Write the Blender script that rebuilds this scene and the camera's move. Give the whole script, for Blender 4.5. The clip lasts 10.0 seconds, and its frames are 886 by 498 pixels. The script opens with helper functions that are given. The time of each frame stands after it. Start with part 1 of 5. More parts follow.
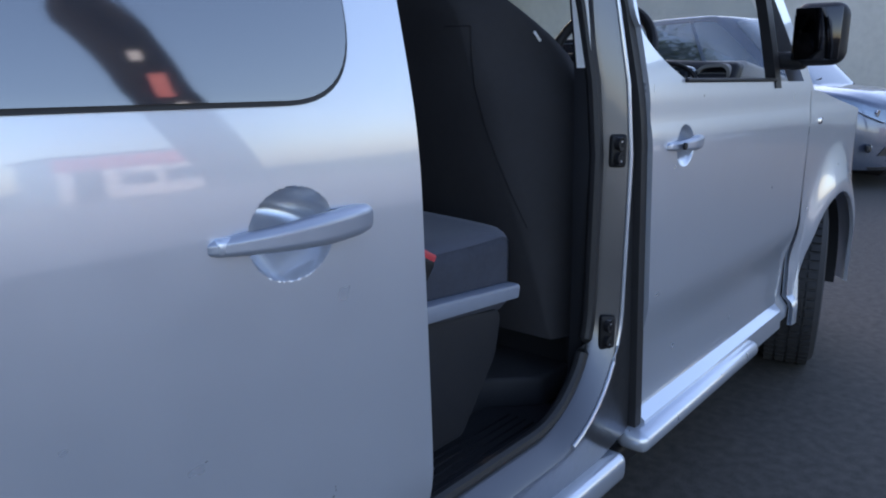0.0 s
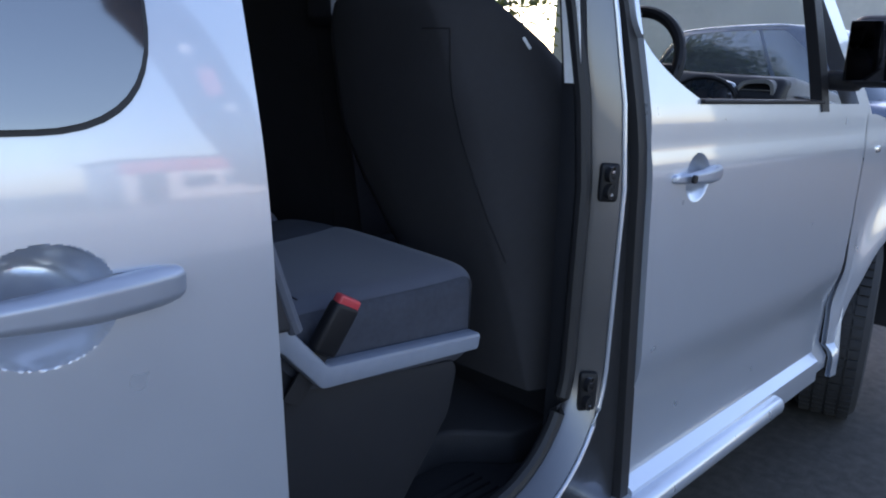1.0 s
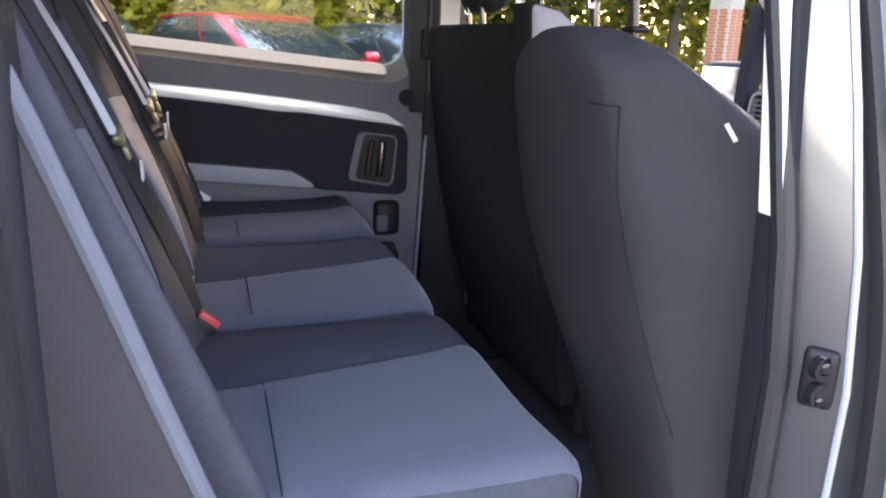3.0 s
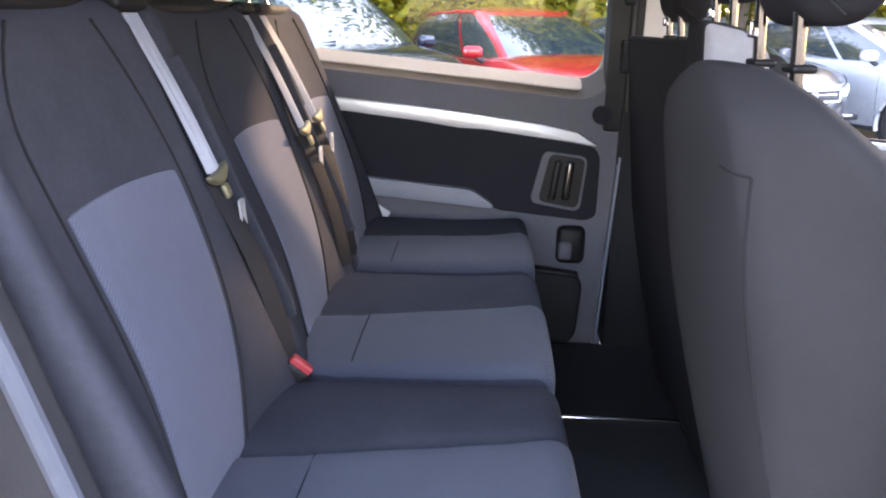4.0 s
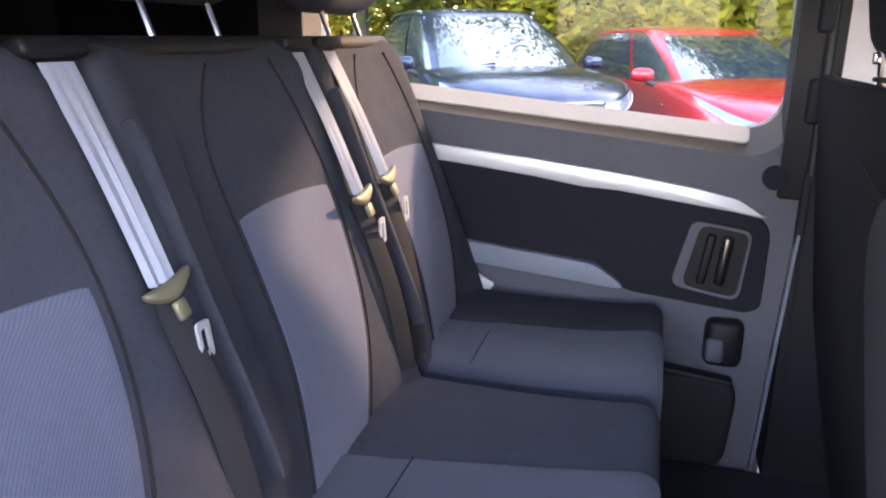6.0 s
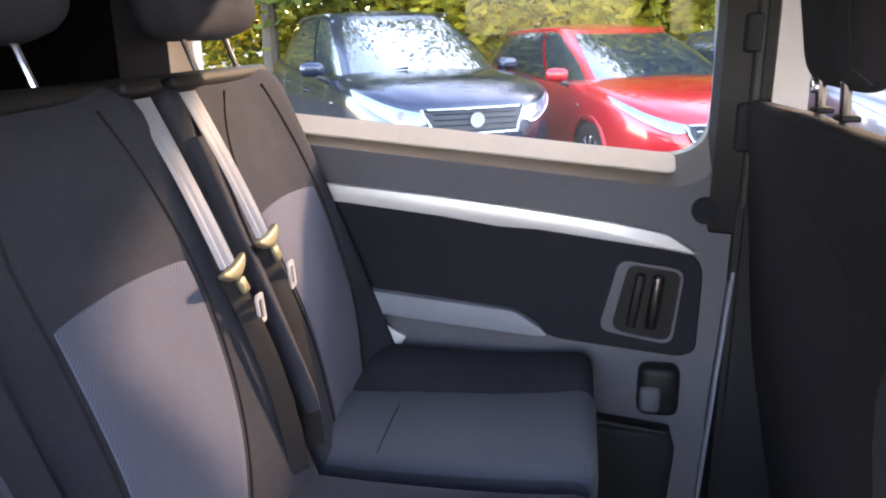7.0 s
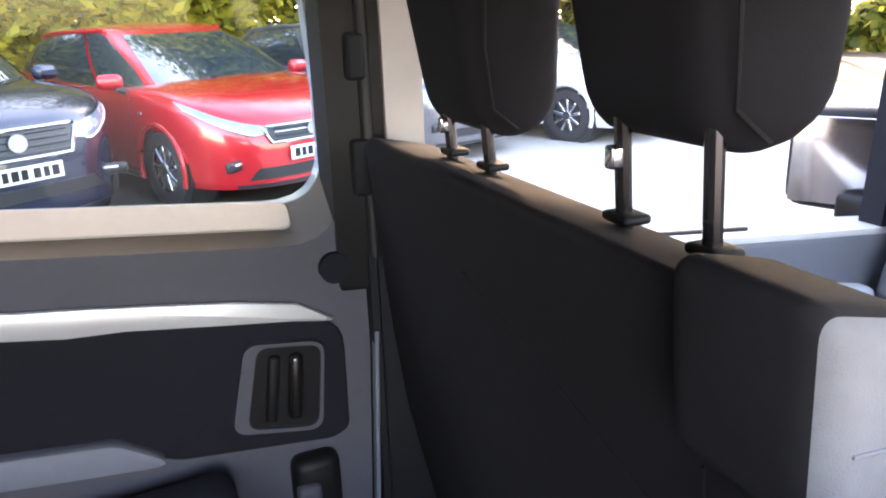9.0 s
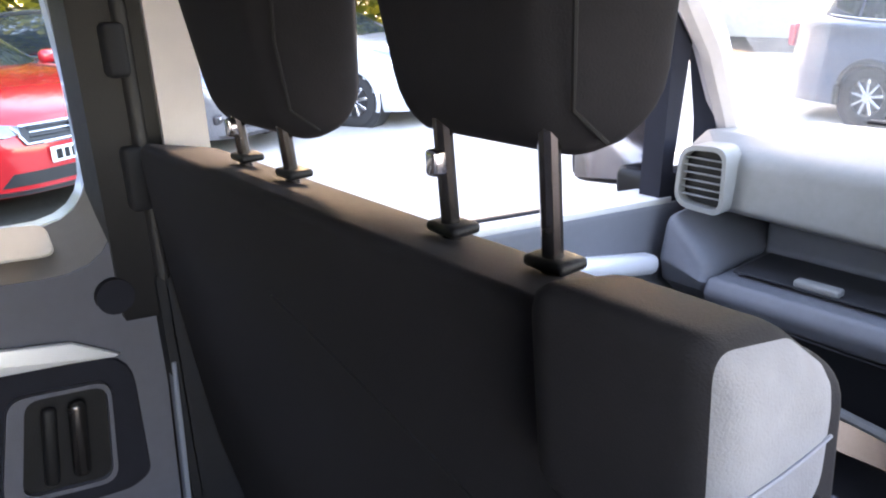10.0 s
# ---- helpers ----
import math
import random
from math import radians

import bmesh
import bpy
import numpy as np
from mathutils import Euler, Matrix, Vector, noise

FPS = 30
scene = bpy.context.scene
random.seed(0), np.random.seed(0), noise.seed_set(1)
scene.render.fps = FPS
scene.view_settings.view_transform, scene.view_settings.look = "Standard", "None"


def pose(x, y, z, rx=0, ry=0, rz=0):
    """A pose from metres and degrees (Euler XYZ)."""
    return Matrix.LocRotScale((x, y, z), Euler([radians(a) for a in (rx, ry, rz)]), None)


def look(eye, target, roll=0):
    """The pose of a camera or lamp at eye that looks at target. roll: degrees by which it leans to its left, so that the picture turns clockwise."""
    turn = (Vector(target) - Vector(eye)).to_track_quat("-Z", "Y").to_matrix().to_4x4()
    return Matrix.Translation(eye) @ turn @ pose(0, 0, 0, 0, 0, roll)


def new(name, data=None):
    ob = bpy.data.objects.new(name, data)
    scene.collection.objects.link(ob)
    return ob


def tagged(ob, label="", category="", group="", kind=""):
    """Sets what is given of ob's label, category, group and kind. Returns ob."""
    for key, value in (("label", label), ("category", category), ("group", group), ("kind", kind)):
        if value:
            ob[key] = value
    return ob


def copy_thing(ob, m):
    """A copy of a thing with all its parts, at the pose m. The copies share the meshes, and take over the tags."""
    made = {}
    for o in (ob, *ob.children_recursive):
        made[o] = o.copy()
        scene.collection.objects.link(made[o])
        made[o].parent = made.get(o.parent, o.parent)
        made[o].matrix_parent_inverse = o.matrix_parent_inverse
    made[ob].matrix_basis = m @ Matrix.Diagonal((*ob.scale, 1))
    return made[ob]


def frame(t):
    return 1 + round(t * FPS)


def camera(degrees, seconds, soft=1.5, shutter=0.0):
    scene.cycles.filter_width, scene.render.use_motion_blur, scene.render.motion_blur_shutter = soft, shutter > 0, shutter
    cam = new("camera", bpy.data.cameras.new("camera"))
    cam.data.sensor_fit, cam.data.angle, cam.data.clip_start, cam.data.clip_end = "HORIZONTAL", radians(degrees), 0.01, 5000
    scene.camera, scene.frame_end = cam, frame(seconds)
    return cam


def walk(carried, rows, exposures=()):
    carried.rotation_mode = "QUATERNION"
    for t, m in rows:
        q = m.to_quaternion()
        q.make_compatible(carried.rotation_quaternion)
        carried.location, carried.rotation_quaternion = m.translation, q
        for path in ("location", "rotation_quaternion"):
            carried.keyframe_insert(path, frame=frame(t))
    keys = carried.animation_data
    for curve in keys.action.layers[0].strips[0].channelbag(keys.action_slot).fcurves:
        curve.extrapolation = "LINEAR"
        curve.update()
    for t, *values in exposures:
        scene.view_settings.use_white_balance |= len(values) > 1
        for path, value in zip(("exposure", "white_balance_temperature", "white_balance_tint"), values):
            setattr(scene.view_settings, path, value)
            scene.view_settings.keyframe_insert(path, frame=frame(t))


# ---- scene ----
cam = camera(62.0, 10.0, soft=2.0)

PATH = [
    (0, (-1.489, -0.669, 1.16), (0.013, 0.571, 0.707), 0.1),
    (0.5, (-1.357, -0.67, 1.172), (0.118, 0.599, 0.712), 1.2),
    (1, (-1.198, -0.662, 1.189), (0.202, 0.689, 0.723), 2.5),
    (1.5, (-1.018, -0.615, 1.213), (0.242, 0.866, 0.741), 3.0),
    (2, (-0.843, -0.584, 1.245), (0.174, 1.069, 0.762), 3.3),
    (2.2, (-0.782, -0.568, 1.252), (0.137, 1.145, 0.776), 3.4),
    (3.3, (-0.618, -0.512, 1.388), (-0.198, 1.354, 0.809), 1.0),
    (3.5, (-0.555, -0.479, 1.396), (-0.278, 1.412, 0.81), 0.5),
    (4, (-0.41, -0.386, 1.423), (-0.509, 1.521, 0.827), 0.8),
    (4.5, (-0.299, -0.321, 1.437), (-0.716, 1.543, 0.843), 1.1),
    (5, (-0.276, -0.201, 1.44), (-0.83, 1.627, 0.846), 0.9),
    (5.2, (-0.272, -0.149, 1.448), (-0.856, 1.67, 0.856), 1.0),
    (6.3, (-0.326, 0.134, 1.463), (-0.852, 1.983, 0.911), 0.2),
    (6.5, (-0.321, 0.177, 1.482), (-0.843, 2.022, 0.914), -0.2),
    (7, (-0.326, 0.29, 1.508), (-0.672, 2.177, 0.944), -0.8),
    (7.5, (-0.345, 0.402, 1.53), (-0.379, 2.317, 0.955), -1.1),
    (8, (-0.363, 0.507, 1.547), (-0.099, 2.401, 0.961), -1.6),
    (8.5, (-0.356, 0.571, 1.558), (0.107, 2.42, 0.952), -2.1),
    (9, (-0.33, 0.631, 1.557), (0.374, 2.402, 0.949), -2.1),
    (9.5, (-0.32, 0.679, 1.552), (0.615, 2.331, 0.923), -1.8),
    (10, (-0.303, 0.712, 1.56), (0.861, 2.197, 0.896), -2.0),
]
EXPOSURES = [(0.0, 1.8, 6350, 21), (1.2, 1.98, 6450, 21), (2.2, 3.5, 7200, 26), (3.5, 4.38, 8300, 27), (5.0, 4.65, 7450, 33), (7.0, 4.55, 7800, 29), (8.5, 4.5, 8200, 27), (10.0, 4.6, 8000, 25)]
walk(cam, [(t, look(eye, target, roll)) for t, eye, target, roll in PATH], EXPOSURES)

# ---- daylight ----
SUN_AZ, SUN_EL = radians(50), radians(23)  # azimuth from +x towards +y
world = bpy.data.worlds.new("world")
scene.world = world
world.use_nodes = True
wn = world.node_tree.nodes
sky = wn.new("ShaderNodeTexSky")
sky.sky_type, sky.sun_disc = "NISHITA", False
sky.sun_elevation, sky.sun_rotation = SUN_EL, radians(90) - SUN_AZ
wn["Background"].inputs["Strength"].default_value = 0.12
world.node_tree.links.new(sky.outputs["Color"], wn["Background"].inputs["Color"])
sun_dir = Vector((math.cos(SUN_EL) * math.cos(SUN_AZ), math.cos(SUN_EL) * math.sin(SUN_AZ), math.sin(SUN_EL)))
sun_data = bpy.data.lights.new("sun", "SUN")
sun_data.energy, sun_data.angle, sun_data.color = 1.2, radians(4), (1.0, 0.80, 0.54)
sun_ob = new("sun", sun_data)
sun_ob.matrix_world = look(sun_dir * 40, (0, 0, 0))


# ---- materials ----
def mat(name, color, rough=0.6, metal=0.0, vary=0.12, scale=30.0, bump=0.0, bump_scale=300.0, coat=0.0, spec=0.5, fleck=0.0):
    """A procedural surface: base colour broken up at two scales, roughness variation and fine relief."""
    m = bpy.data.materials.new(name)
    m.use_nodes = True
    nt = m.node_tree
    n, l = nt.nodes, nt.links
    b = n["Principled BSDF"]
    tc = n.new("ShaderNodeTexCoord")
    big = n.new("ShaderNodeTexNoise")
    big.inputs["Scale"].default_value, big.inputs["Detail"].default_value = scale * 0.12, 4
    fine = n.new("ShaderNodeTexNoise")
    fine.inputs["Scale"].default_value, fine.inputs["Detail"].default_value = scale, 3
    l.new(tc.outputs["Object"], big.inputs["Vector"])
    l.new(tc.outputs["Object"], fine.inputs["Vector"])
    add = n.new("ShaderNodeMath")
    add.operation = "ADD"
    l.new(big.outputs["Fac"], add.inputs[0])
    l.new(fine.outputs["Fac"], add.inputs[1])
    ramp = n.new("ShaderNodeMapRange")
    ramp.inputs["From Min"].default_value, ramp.inputs["From Max"].default_value = 0.6, 1.4
    ramp.inputs["To Min"].default_value, ramp.inputs["To Max"].default_value = 1 - vary, 1 + vary
    l.new(add.outputs[0], ramp.inputs["Value"])
    mul = n.new("ShaderNodeVectorMath")
    mul.operation = "SCALE"
    mul.inputs[0].default_value = color
    l.new(ramp.outputs["Result"], mul.inputs["Scale"])
    l.new(mul.outputs["Vector"], b.inputs["Base Color"])
    rr = n.new("ShaderNodeMapRange")
    rr.inputs["To Min"].default_value, rr.inputs["To Max"].default_value = max(rough - 0.06, 0.02), min(rough + 0.06, 1)
    l.new(fine.outputs["Fac"], rr.inputs["Value"])
    l.new(rr.outputs["Result"], b.inputs["Roughness"])
    b.inputs["Metallic"].default_value = metal
    b.inputs["Coat Weight"].default_value = coat
    b.inputs["Coat Roughness"].default_value = 0.04
    b.inputs["Specular IOR Level"].default_value = spec
    if bump:
        tex = n.new("ShaderNodeTexNoise")
        tex.inputs["Scale"].default_value, tex.inputs["Detail"].default_value = bump_scale, 2
        l.new(tc.outputs["Object"], tex.inputs["Vector"])
        bp = n.new("ShaderNodeBump")
        bp.inputs["Strength"].default_value, bp.inputs["Distance"].default_value = bump, 0.002
        l.new(tex.outputs["Fac"], bp.inputs["Height"])
        l.new(bp.outputs["Normal"], b.inputs["Normal"])
    return m


def weave(name, color, dark, pitch, rough=0.9):
    """Ribbed seat cloth: fine diagonal cords over a soft base."""
    m = mat(name, color, rough, 0, 0.12, 60, spec=0.2)
    n, l = m.node_tree.nodes, m.node_tree.links
    b = n["Principled BSDF"]
    tc = n.new("ShaderNodeTexCoord")
    mp = n.new("ShaderNodeMapping")
    mp.inputs["Rotation"].default_value = (0.5, 0.6, 0.75)
    wv = n.new("ShaderNodeTexWave")
    wv.inputs["Scale"].default_value, wv.inputs["Distortion"].default_value = 1.0 / pitch / 3.1, 0.4
    l.new(tc.outputs["Object"], mp.inputs["Vector"])
    l.new(mp.outputs["Vector"], wv.inputs["Vector"])
    mix = n.new("ShaderNodeMix")
    mix.data_type = "RGBA"
    mix.inputs["A"].default_value = (*dark, 1)
    old = b.inputs["Base Color"].links[0].from_socket
    l.new(old, mix.inputs["B"])
    l.new(wv.outputs["Fac"], mix.inputs["Factor"])
    l.new(mix.outputs["Result"], b.inputs["Base Color"])
    bp = n.new("ShaderNodeBump")
    bp.inputs["Strength"].default_value, bp.inputs["Distance"].default_value = 0.25, 0.001
    l.new(wv.outputs["Fac"], bp.inputs["Height"])
    l.new(bp.outputs["Normal"], b.inputs["Normal"])
    b.inputs["Sheen Weight"].default_value = 0.15
    return m


def glass(name, tint=(0.9, 0.95, 0.95), alpha=0.12, rough=0.0):
    """Thin pane: mostly clear, with a mirror-like surface."""
    m = bpy.data.materials.new(name)
    m.use_nodes = True
    n, l = m.node_tree.nodes, m.node_tree.links
    n.remove(n["Principled BSDF"])
    tr, gl, mix, fr = n.new("ShaderNodeBsdfTransparent"), n.new("ShaderNodeBsdfGlossy"), n.new("ShaderNodeMixShader"), n.new("ShaderNodeFresnel")
    tr.inputs["Color"].default_value = (*tint, 1)
    gl.inputs["Roughness"].default_value = rough
    fr.inputs["IOR"].default_value = 1.22
    l.new(fr.outputs["Fac"], mix.inputs["Fac"])
    l.new(tr.outputs["BSDF"], mix.inputs[1])
    l.new(gl.outputs["BSDF"], mix.inputs[2])
    l.new(mix.outputs["Shader"], n["Material Output"].inputs["Surface"])
    return m


PAINT = mat("silver_blue_paint", (0.575, 0.615, 0.695), 0.3, 0.6, 0.02, 14, coat=1.0)
PAINT.node_tree.nodes["Principled BSDF"].inputs["Coat IOR"].default_value = 1.85
# body paint darkened to stand for the handle's weaker sky reflection
HANDLE = mat("dimmed_handle_paint", (0.36, 0.39, 0.46), 0.36, 0.5, 0.03, 40, coat=0.35)
# much darker than the outer paint; used on the opening's pillar and post
PAINT_IN = mat("dark_pillar_paint", (0.12, 0.122, 0.132), 0.34, 0.8, 0.015, 60, coat=0.6)
RUBBER = mat("rubber", (0.015, 0.015, 0.017), 0.55, 0, 0.2, 60, 0.15)
TYRE = mat("tyre_rubber", (0.02, 0.02, 0.022), 0.8, 0, 0.3, 40, 0.4, 200)
CLOTH = mat("charcoal_seat_cloth", (0.050, 0.054, 0.069), 0.92, 0, 0.15, 120, 0.35, 900, spec=0.2)
BENCH_BACK = mat("dark_bench_back_vinyl", (0.026, 0.025, 0.029), 0.75, 0, 0.12, 60, 0.2, 700, spec=0.12)
MIRROR_DIM = mat("dim_mirror_glass", (0.06, 0.06, 0.065), 0.02, 1.0, 0.02, 10)
CLOTH_BACK = mat("charcoal_seat_back_vinyl", (0.037, 0.036, 0.040), 0.75, 0, 0.12, 60, 0.25, 700, spec=0.3)
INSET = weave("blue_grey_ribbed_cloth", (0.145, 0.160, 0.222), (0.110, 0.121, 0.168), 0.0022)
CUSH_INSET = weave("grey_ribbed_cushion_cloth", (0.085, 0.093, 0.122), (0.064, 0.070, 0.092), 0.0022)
LIT_BOX_SIDE = mat("lit_box_side_cloth", (0.27, 0.272, 0.30), 0.85, 0, 0.12, 60, 0.3, 700, spec=0.25)
SEAM = mat("seam_thread", (0.012, 0.012, 0.014), 0.9)
SEAM_SOFT = mat("charcoal_seam_thread", (0.032, 0.035, 0.045), 0.95, spec=0.1)
LIT_RIM = mat("lit_shell_rim", (0.11, 0.118, 0.145), 0.8, 0, 0.1, 80, 0.2, 700, spec=0.2)
SHELL = mat("dark_seat_plastic", (0.016, 0.017, 0.021), 0.6, 0, 0.1, 80, 0.3, 500, spec=0.25)
RAIL = mat("blue_grey_plastic_trim", (0.21, 0.235, 0.29), 0.45, 0, 0.06, 60, 0.15, 400)
TRIM = mat("grey_grained_door_trim", (0.105, 0.107, 0.131), 0.6, 0, 0.08, 60, 0.3, 700)
TRIM_DARK = mat("black_door_insert", (0.018, 0.019, 0.027), 0.7, 0, 0.1, 60, 0.3, 700, spec=0.15)
STRIP = mat("silver_trim_strip", (0.88, 0.88, 0.90), 0.36, 0.35, 0.02, 60)
PAD = mat("lightened_blue_grey_trim", (0.25, 0.27, 0.33), 0.55, 0, 0.06, 60, 0.25, 600)
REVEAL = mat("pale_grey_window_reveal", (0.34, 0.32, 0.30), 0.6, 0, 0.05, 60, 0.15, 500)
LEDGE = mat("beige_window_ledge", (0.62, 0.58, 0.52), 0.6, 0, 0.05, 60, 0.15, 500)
BLACK = mat("black_plastic", (0.011, 0.011, 0.013), 0.5, 0, 0.15, 80, 0.2, 500, spec=0.3)
MAT_FLOOR = mat("black_floor_mat", (0.02, 0.02, 0.023), 0.75, 0, 0.25, 40, 0.5, 300)
CHROME = mat("chrome_steel", (0.7, 0.7, 0.72), 0.14, 1.0, 0.04, 60)
DARKSTEEL = mat("dark_steel", (0.12, 0.11, 0.11), 0.25, 0.9, 0.1, 60)
WEB = mat("grey_belt_webbing", (0.40, 0.43, 0.50), 0.7, 0, 0.08, 200, 0.4, 900)
WEB_DARK = mat("black_belt_webbing", (0.012, 0.012, 0.015), 0.7, 0, 0.1, 200, 0.4, 900)
TONGUE = mat("olive_brass_belt_tongue", (0.27, 0.25, 0.16), 0.4, 0.4, 0.1, 60)
BLADE = mat("pale_steel_blade", (0.8, 0.8, 0.82), 0.35, 0.4, 0.05, 60)
RED = mat("red_release_button", (0.55, 0.06, 0.07), 0.4, 0, 0.05, 60)
WHITE = mat("white_label", (0.85, 0.85, 0.85), 0.6, 0, 0.03, 60)
HEADLINER = mat("light_grey_headliner", (0.55, 0.54, 0.52), 0.9, 0, 0.05, 40, 0.2, 600)
PILLAR_LIGHT = mat("pale_pillar_trim", (0.68, 0.62, 0.6), 0.6, 0, 0.05, 40, 0.15, 500)
DASH = mat("grey_dashboard", (0.23, 0.228, 0.22), 0.6, 0, 0.08, 60, 0.35, 600)
DASH_LOW = mat("grey_lower_dashboard", (0.13, 0.135, 0.15), 0.55, 0, 0.08, 60, 0.3, 600)
GLASS = glass("clear_glass")
GLASS_DARK = mat("privacy_glass", (0.02, 0.03, 0.045), 0.03, 0.0, 0.02, 10, spec=1.0, coat=1.0)
GLASS_DARK.node_tree.nodes["Principled BSDF"].inputs["IOR"].default_value = 1.75
GLASS_DARK.node_tree.nodes["Principled BSDF"].inputs["Coat IOR"].default_value = 1.9


# ---- mesh helpers ----
def part(name, bm, material, parent=None, label="", smooth=True, angle=35):
    me = bpy.data.meshes.new(name)
    bm.normal_update()
    bm.to_mesh(me)
    bm.free()
    me.materials.append(material)
    if smooth:
        me.shade_smooth()
        me.set_sharp_from_angle(angle=radians(angle))
    ob = new(name, me)
    ob.parent = parent
    if label:
        ob["label"] = label
    return ob


def thing(name, label, category, group="", kind="", at=(0, 0, 0)):
    ob = new(name)
    ob.empty_display_size = 0.1
    ob.location = at
    return tagged(ob, label, category, group, kind)


def rbox(size, r=0.01, n=3, at=(0, 0, 0), turn=None, deform=None, div=1):
    """A box with rounded edges; div > 1 adds a grid to bend by deform(co)."""
    bm = bmesh.new()
    bmesh.ops.create_cube(bm, size=1.0)
    if div > 1:
        bmesh.ops.subdivide_edges(bm, edges=bm.edges[:], cuts=div - 1, use_grid_fill=True)
        h = Vector(size) / 2
        r = min(r, min(h) * 0.98)
        for v in bm.verts:
            p = Vector([v.co[k] * size[k] for k in range(3)])
            q = Vector([max(-h[k] + r, min(h[k] - r, p[k])) for k in range(3)])
            d = p - q
            if d.length > 1e-9:
                d = d.normalized() * r
            v.co = q + d
    else:
        for v in bm.verts:
            v.co = Vector([v.co[k] * size[k] for k in range(3)])
        if r > 0:
            bmesh.ops.bevel(bm, geom=bm.edges[:], offset=min(r, min(size) * 0.45), segments=n, affect="EDGES", profile=0.5)
    m = Matrix.Translation(at) @ (turn.to_4x4() if turn is not None else Matrix())
    for v in bm.verts:
        if deform:
            v.co = deform(v.co)
        v.co = m @ v.co
    return bm


def rot(rx=0, ry=0, rz=0):
    return Euler([radians(a) for a in (rx, ry, rz)]).to_matrix()


def join(*bms):
    out = bmesh.new()
    for b in bms:
        me = bpy.data.meshes.new("tmp")
        b.to_mesh(me)
        b.free()
        out.from_mesh(me)
        bpy.data.meshes.remove(me)
    return out


def arc_poly(points, radii, n=6):
    """A 2D outline with rounded corners."""
    out = []
    k = len(points)
    for i, p in enumerate(points):
        p, a, b = Vector(p), Vector(points[i - 1]), Vector(points[(i + 1) % k])
        r = radii[i] if isinstance(radii, (list, tuple)) else radii
        if r <= 0:
            out.append(p)
            continue
        u, w = (a - p), (b - p)
        half = u.angle(w) / 2
        d = min(r / math.tan(half), u.length * 0.49, w.length * 0.49)
        s, e = p + u.normalized() * d, p + w.normalized() * d
        for j in range(n + 1):
            t = j / n
            out.append((1 - t) ** 2 * s + 2 * t * (1 - t) * p + t * t * e)
    return out


def prism(outline, a, b, axis="y", bevel=0.0, seg=2, fn=None):
    """A 2D outline pushed from a to b along an axis. For y the outline is (x, z), for x (y, z), for z (x, y)."""
    bm = bmesh.new()

    def place(p, d):
        return {"y": (p[0], d, p[1]), "x": (d, p[0], p[1]), "z": (p[0], p[1], d)}[axis]

    lo = [bm.verts.new(place(p, a)) for p in outline]
    hi = [bm.verts.new(place(p, b)) for p in outline]
    f1, f2 = bm.faces.new(lo), bm.faces.new(hi[::-1])
    k = len(outline)
    for i in range(k):
        bm.faces.new((lo[i], hi[i], hi[(i + 1) % k], lo[(i + 1) % k]))
    bmesh.ops.recalc_face_normals(bm, faces=bm.faces[:])
    if bevel:
        rim = [e for e in bm.edges if (e in f1.edges) or (e in f2.edges)]
        bmesh.ops.bevel(bm, geom=rim, offset=bevel, segments=seg, affect="EDGES", profile=0.5)
    if fn:
        for v in bm.verts:
            v.co = fn(v.co)
    return bm


def ring(outer, inner, a, b, axis="y"):
    """A frame between two outlines of equal count, pushed from a to b."""
    bm = bmesh.new()

    def place(p, d):
        return {"y": (p[0], d, p[1]), "x": (d, p[0], p[1]), "z": (p[0], p[1], d)}[axis]

    k = len(outer)
    v = [[bm.verts.new(place(p, d)) for p in o] for o, d in ((outer, a), (inner, a), (inner, b), (outer, b))]
    for j in range(4):
        for i in range(k):
            bm.faces.new((v[j][i], v[j][(i + 1) % k], v[(j + 1) % 4][(i + 1) % k], v[(j + 1) % 4][i]))
    bmesh.ops.recalc_face_normals(bm, faces=bm.faces[:])
    return bm


def tube(path, r, n=8, flat=1.0, close=True):
    """A round rod along points; flat squeezes it into a band."""
    bm = bmesh.new()
    pts = [Vector(p) for p in path]
    rows = []
    up = Vector((0.02, 0.03, 1)).normalized()
    for i, p in enumerate(pts):
        d = (pts[min(i + 1, len(pts) - 1)] - pts[max(i - 1, 0)]).normalized()
        s = d.cross(up if abs(d.dot(up)) < 0.95 else Vector((1, 0, 0))).normalized()
        w = d.cross(s).normalized()
        rr = r[i] if isinstance(r, (list, tuple)) else r
        rows.append([bm.verts.new(p + rr * (math.cos(2 * math.pi * j / n) * s + flat * math.sin(2 * math.pi * j / n) * w)) for j in range(n)])
    for a, b in zip(rows, rows[1:]):
        for j in range(n):
            bm.faces.new((a[j], a[(j + 1) % n], b[(j + 1) % n], b[j]))
    if close:
        bm.faces.new(rows[0][::-1])
        bm.faces.new(rows[-1])
    bmesh.ops.recalc_face_normals(bm, faces=bm.faces[:])
    return bm


def band(path, across, thick=0.002):
    """A flat strap along points: across is its half-width vector."""
    bm = bmesh.new()
    a = Vector(across)
    pts = [Vector(p) for p in path]
    rows = []
    for i, p in enumerate(pts):
        d = (pts[min(i + 1, len(pts) - 1)] - pts[max(i - 1, 0)]).normalized()
        nrm = d.cross(a).normalized() * thick
        rows.append([bm.verts.new(p + k) for k in (a + nrm, a * 0.4 + nrm * 1.6, -a * 0.4 + nrm * 1.6, -a + nrm, -a - nrm, a - nrm)])
    for u, w in zip(rows, rows[1:]):
        for j in range(6):
            bm.faces.new((u[j], u[(j + 1) % 6], w[(j + 1) % 6], w[j]))
    bm.faces.new(rows[0])
    bm.faces.new(rows[-1][::-1])
    bmesh.ops.recalc_face_normals(bm, faces=bm.faces[:])
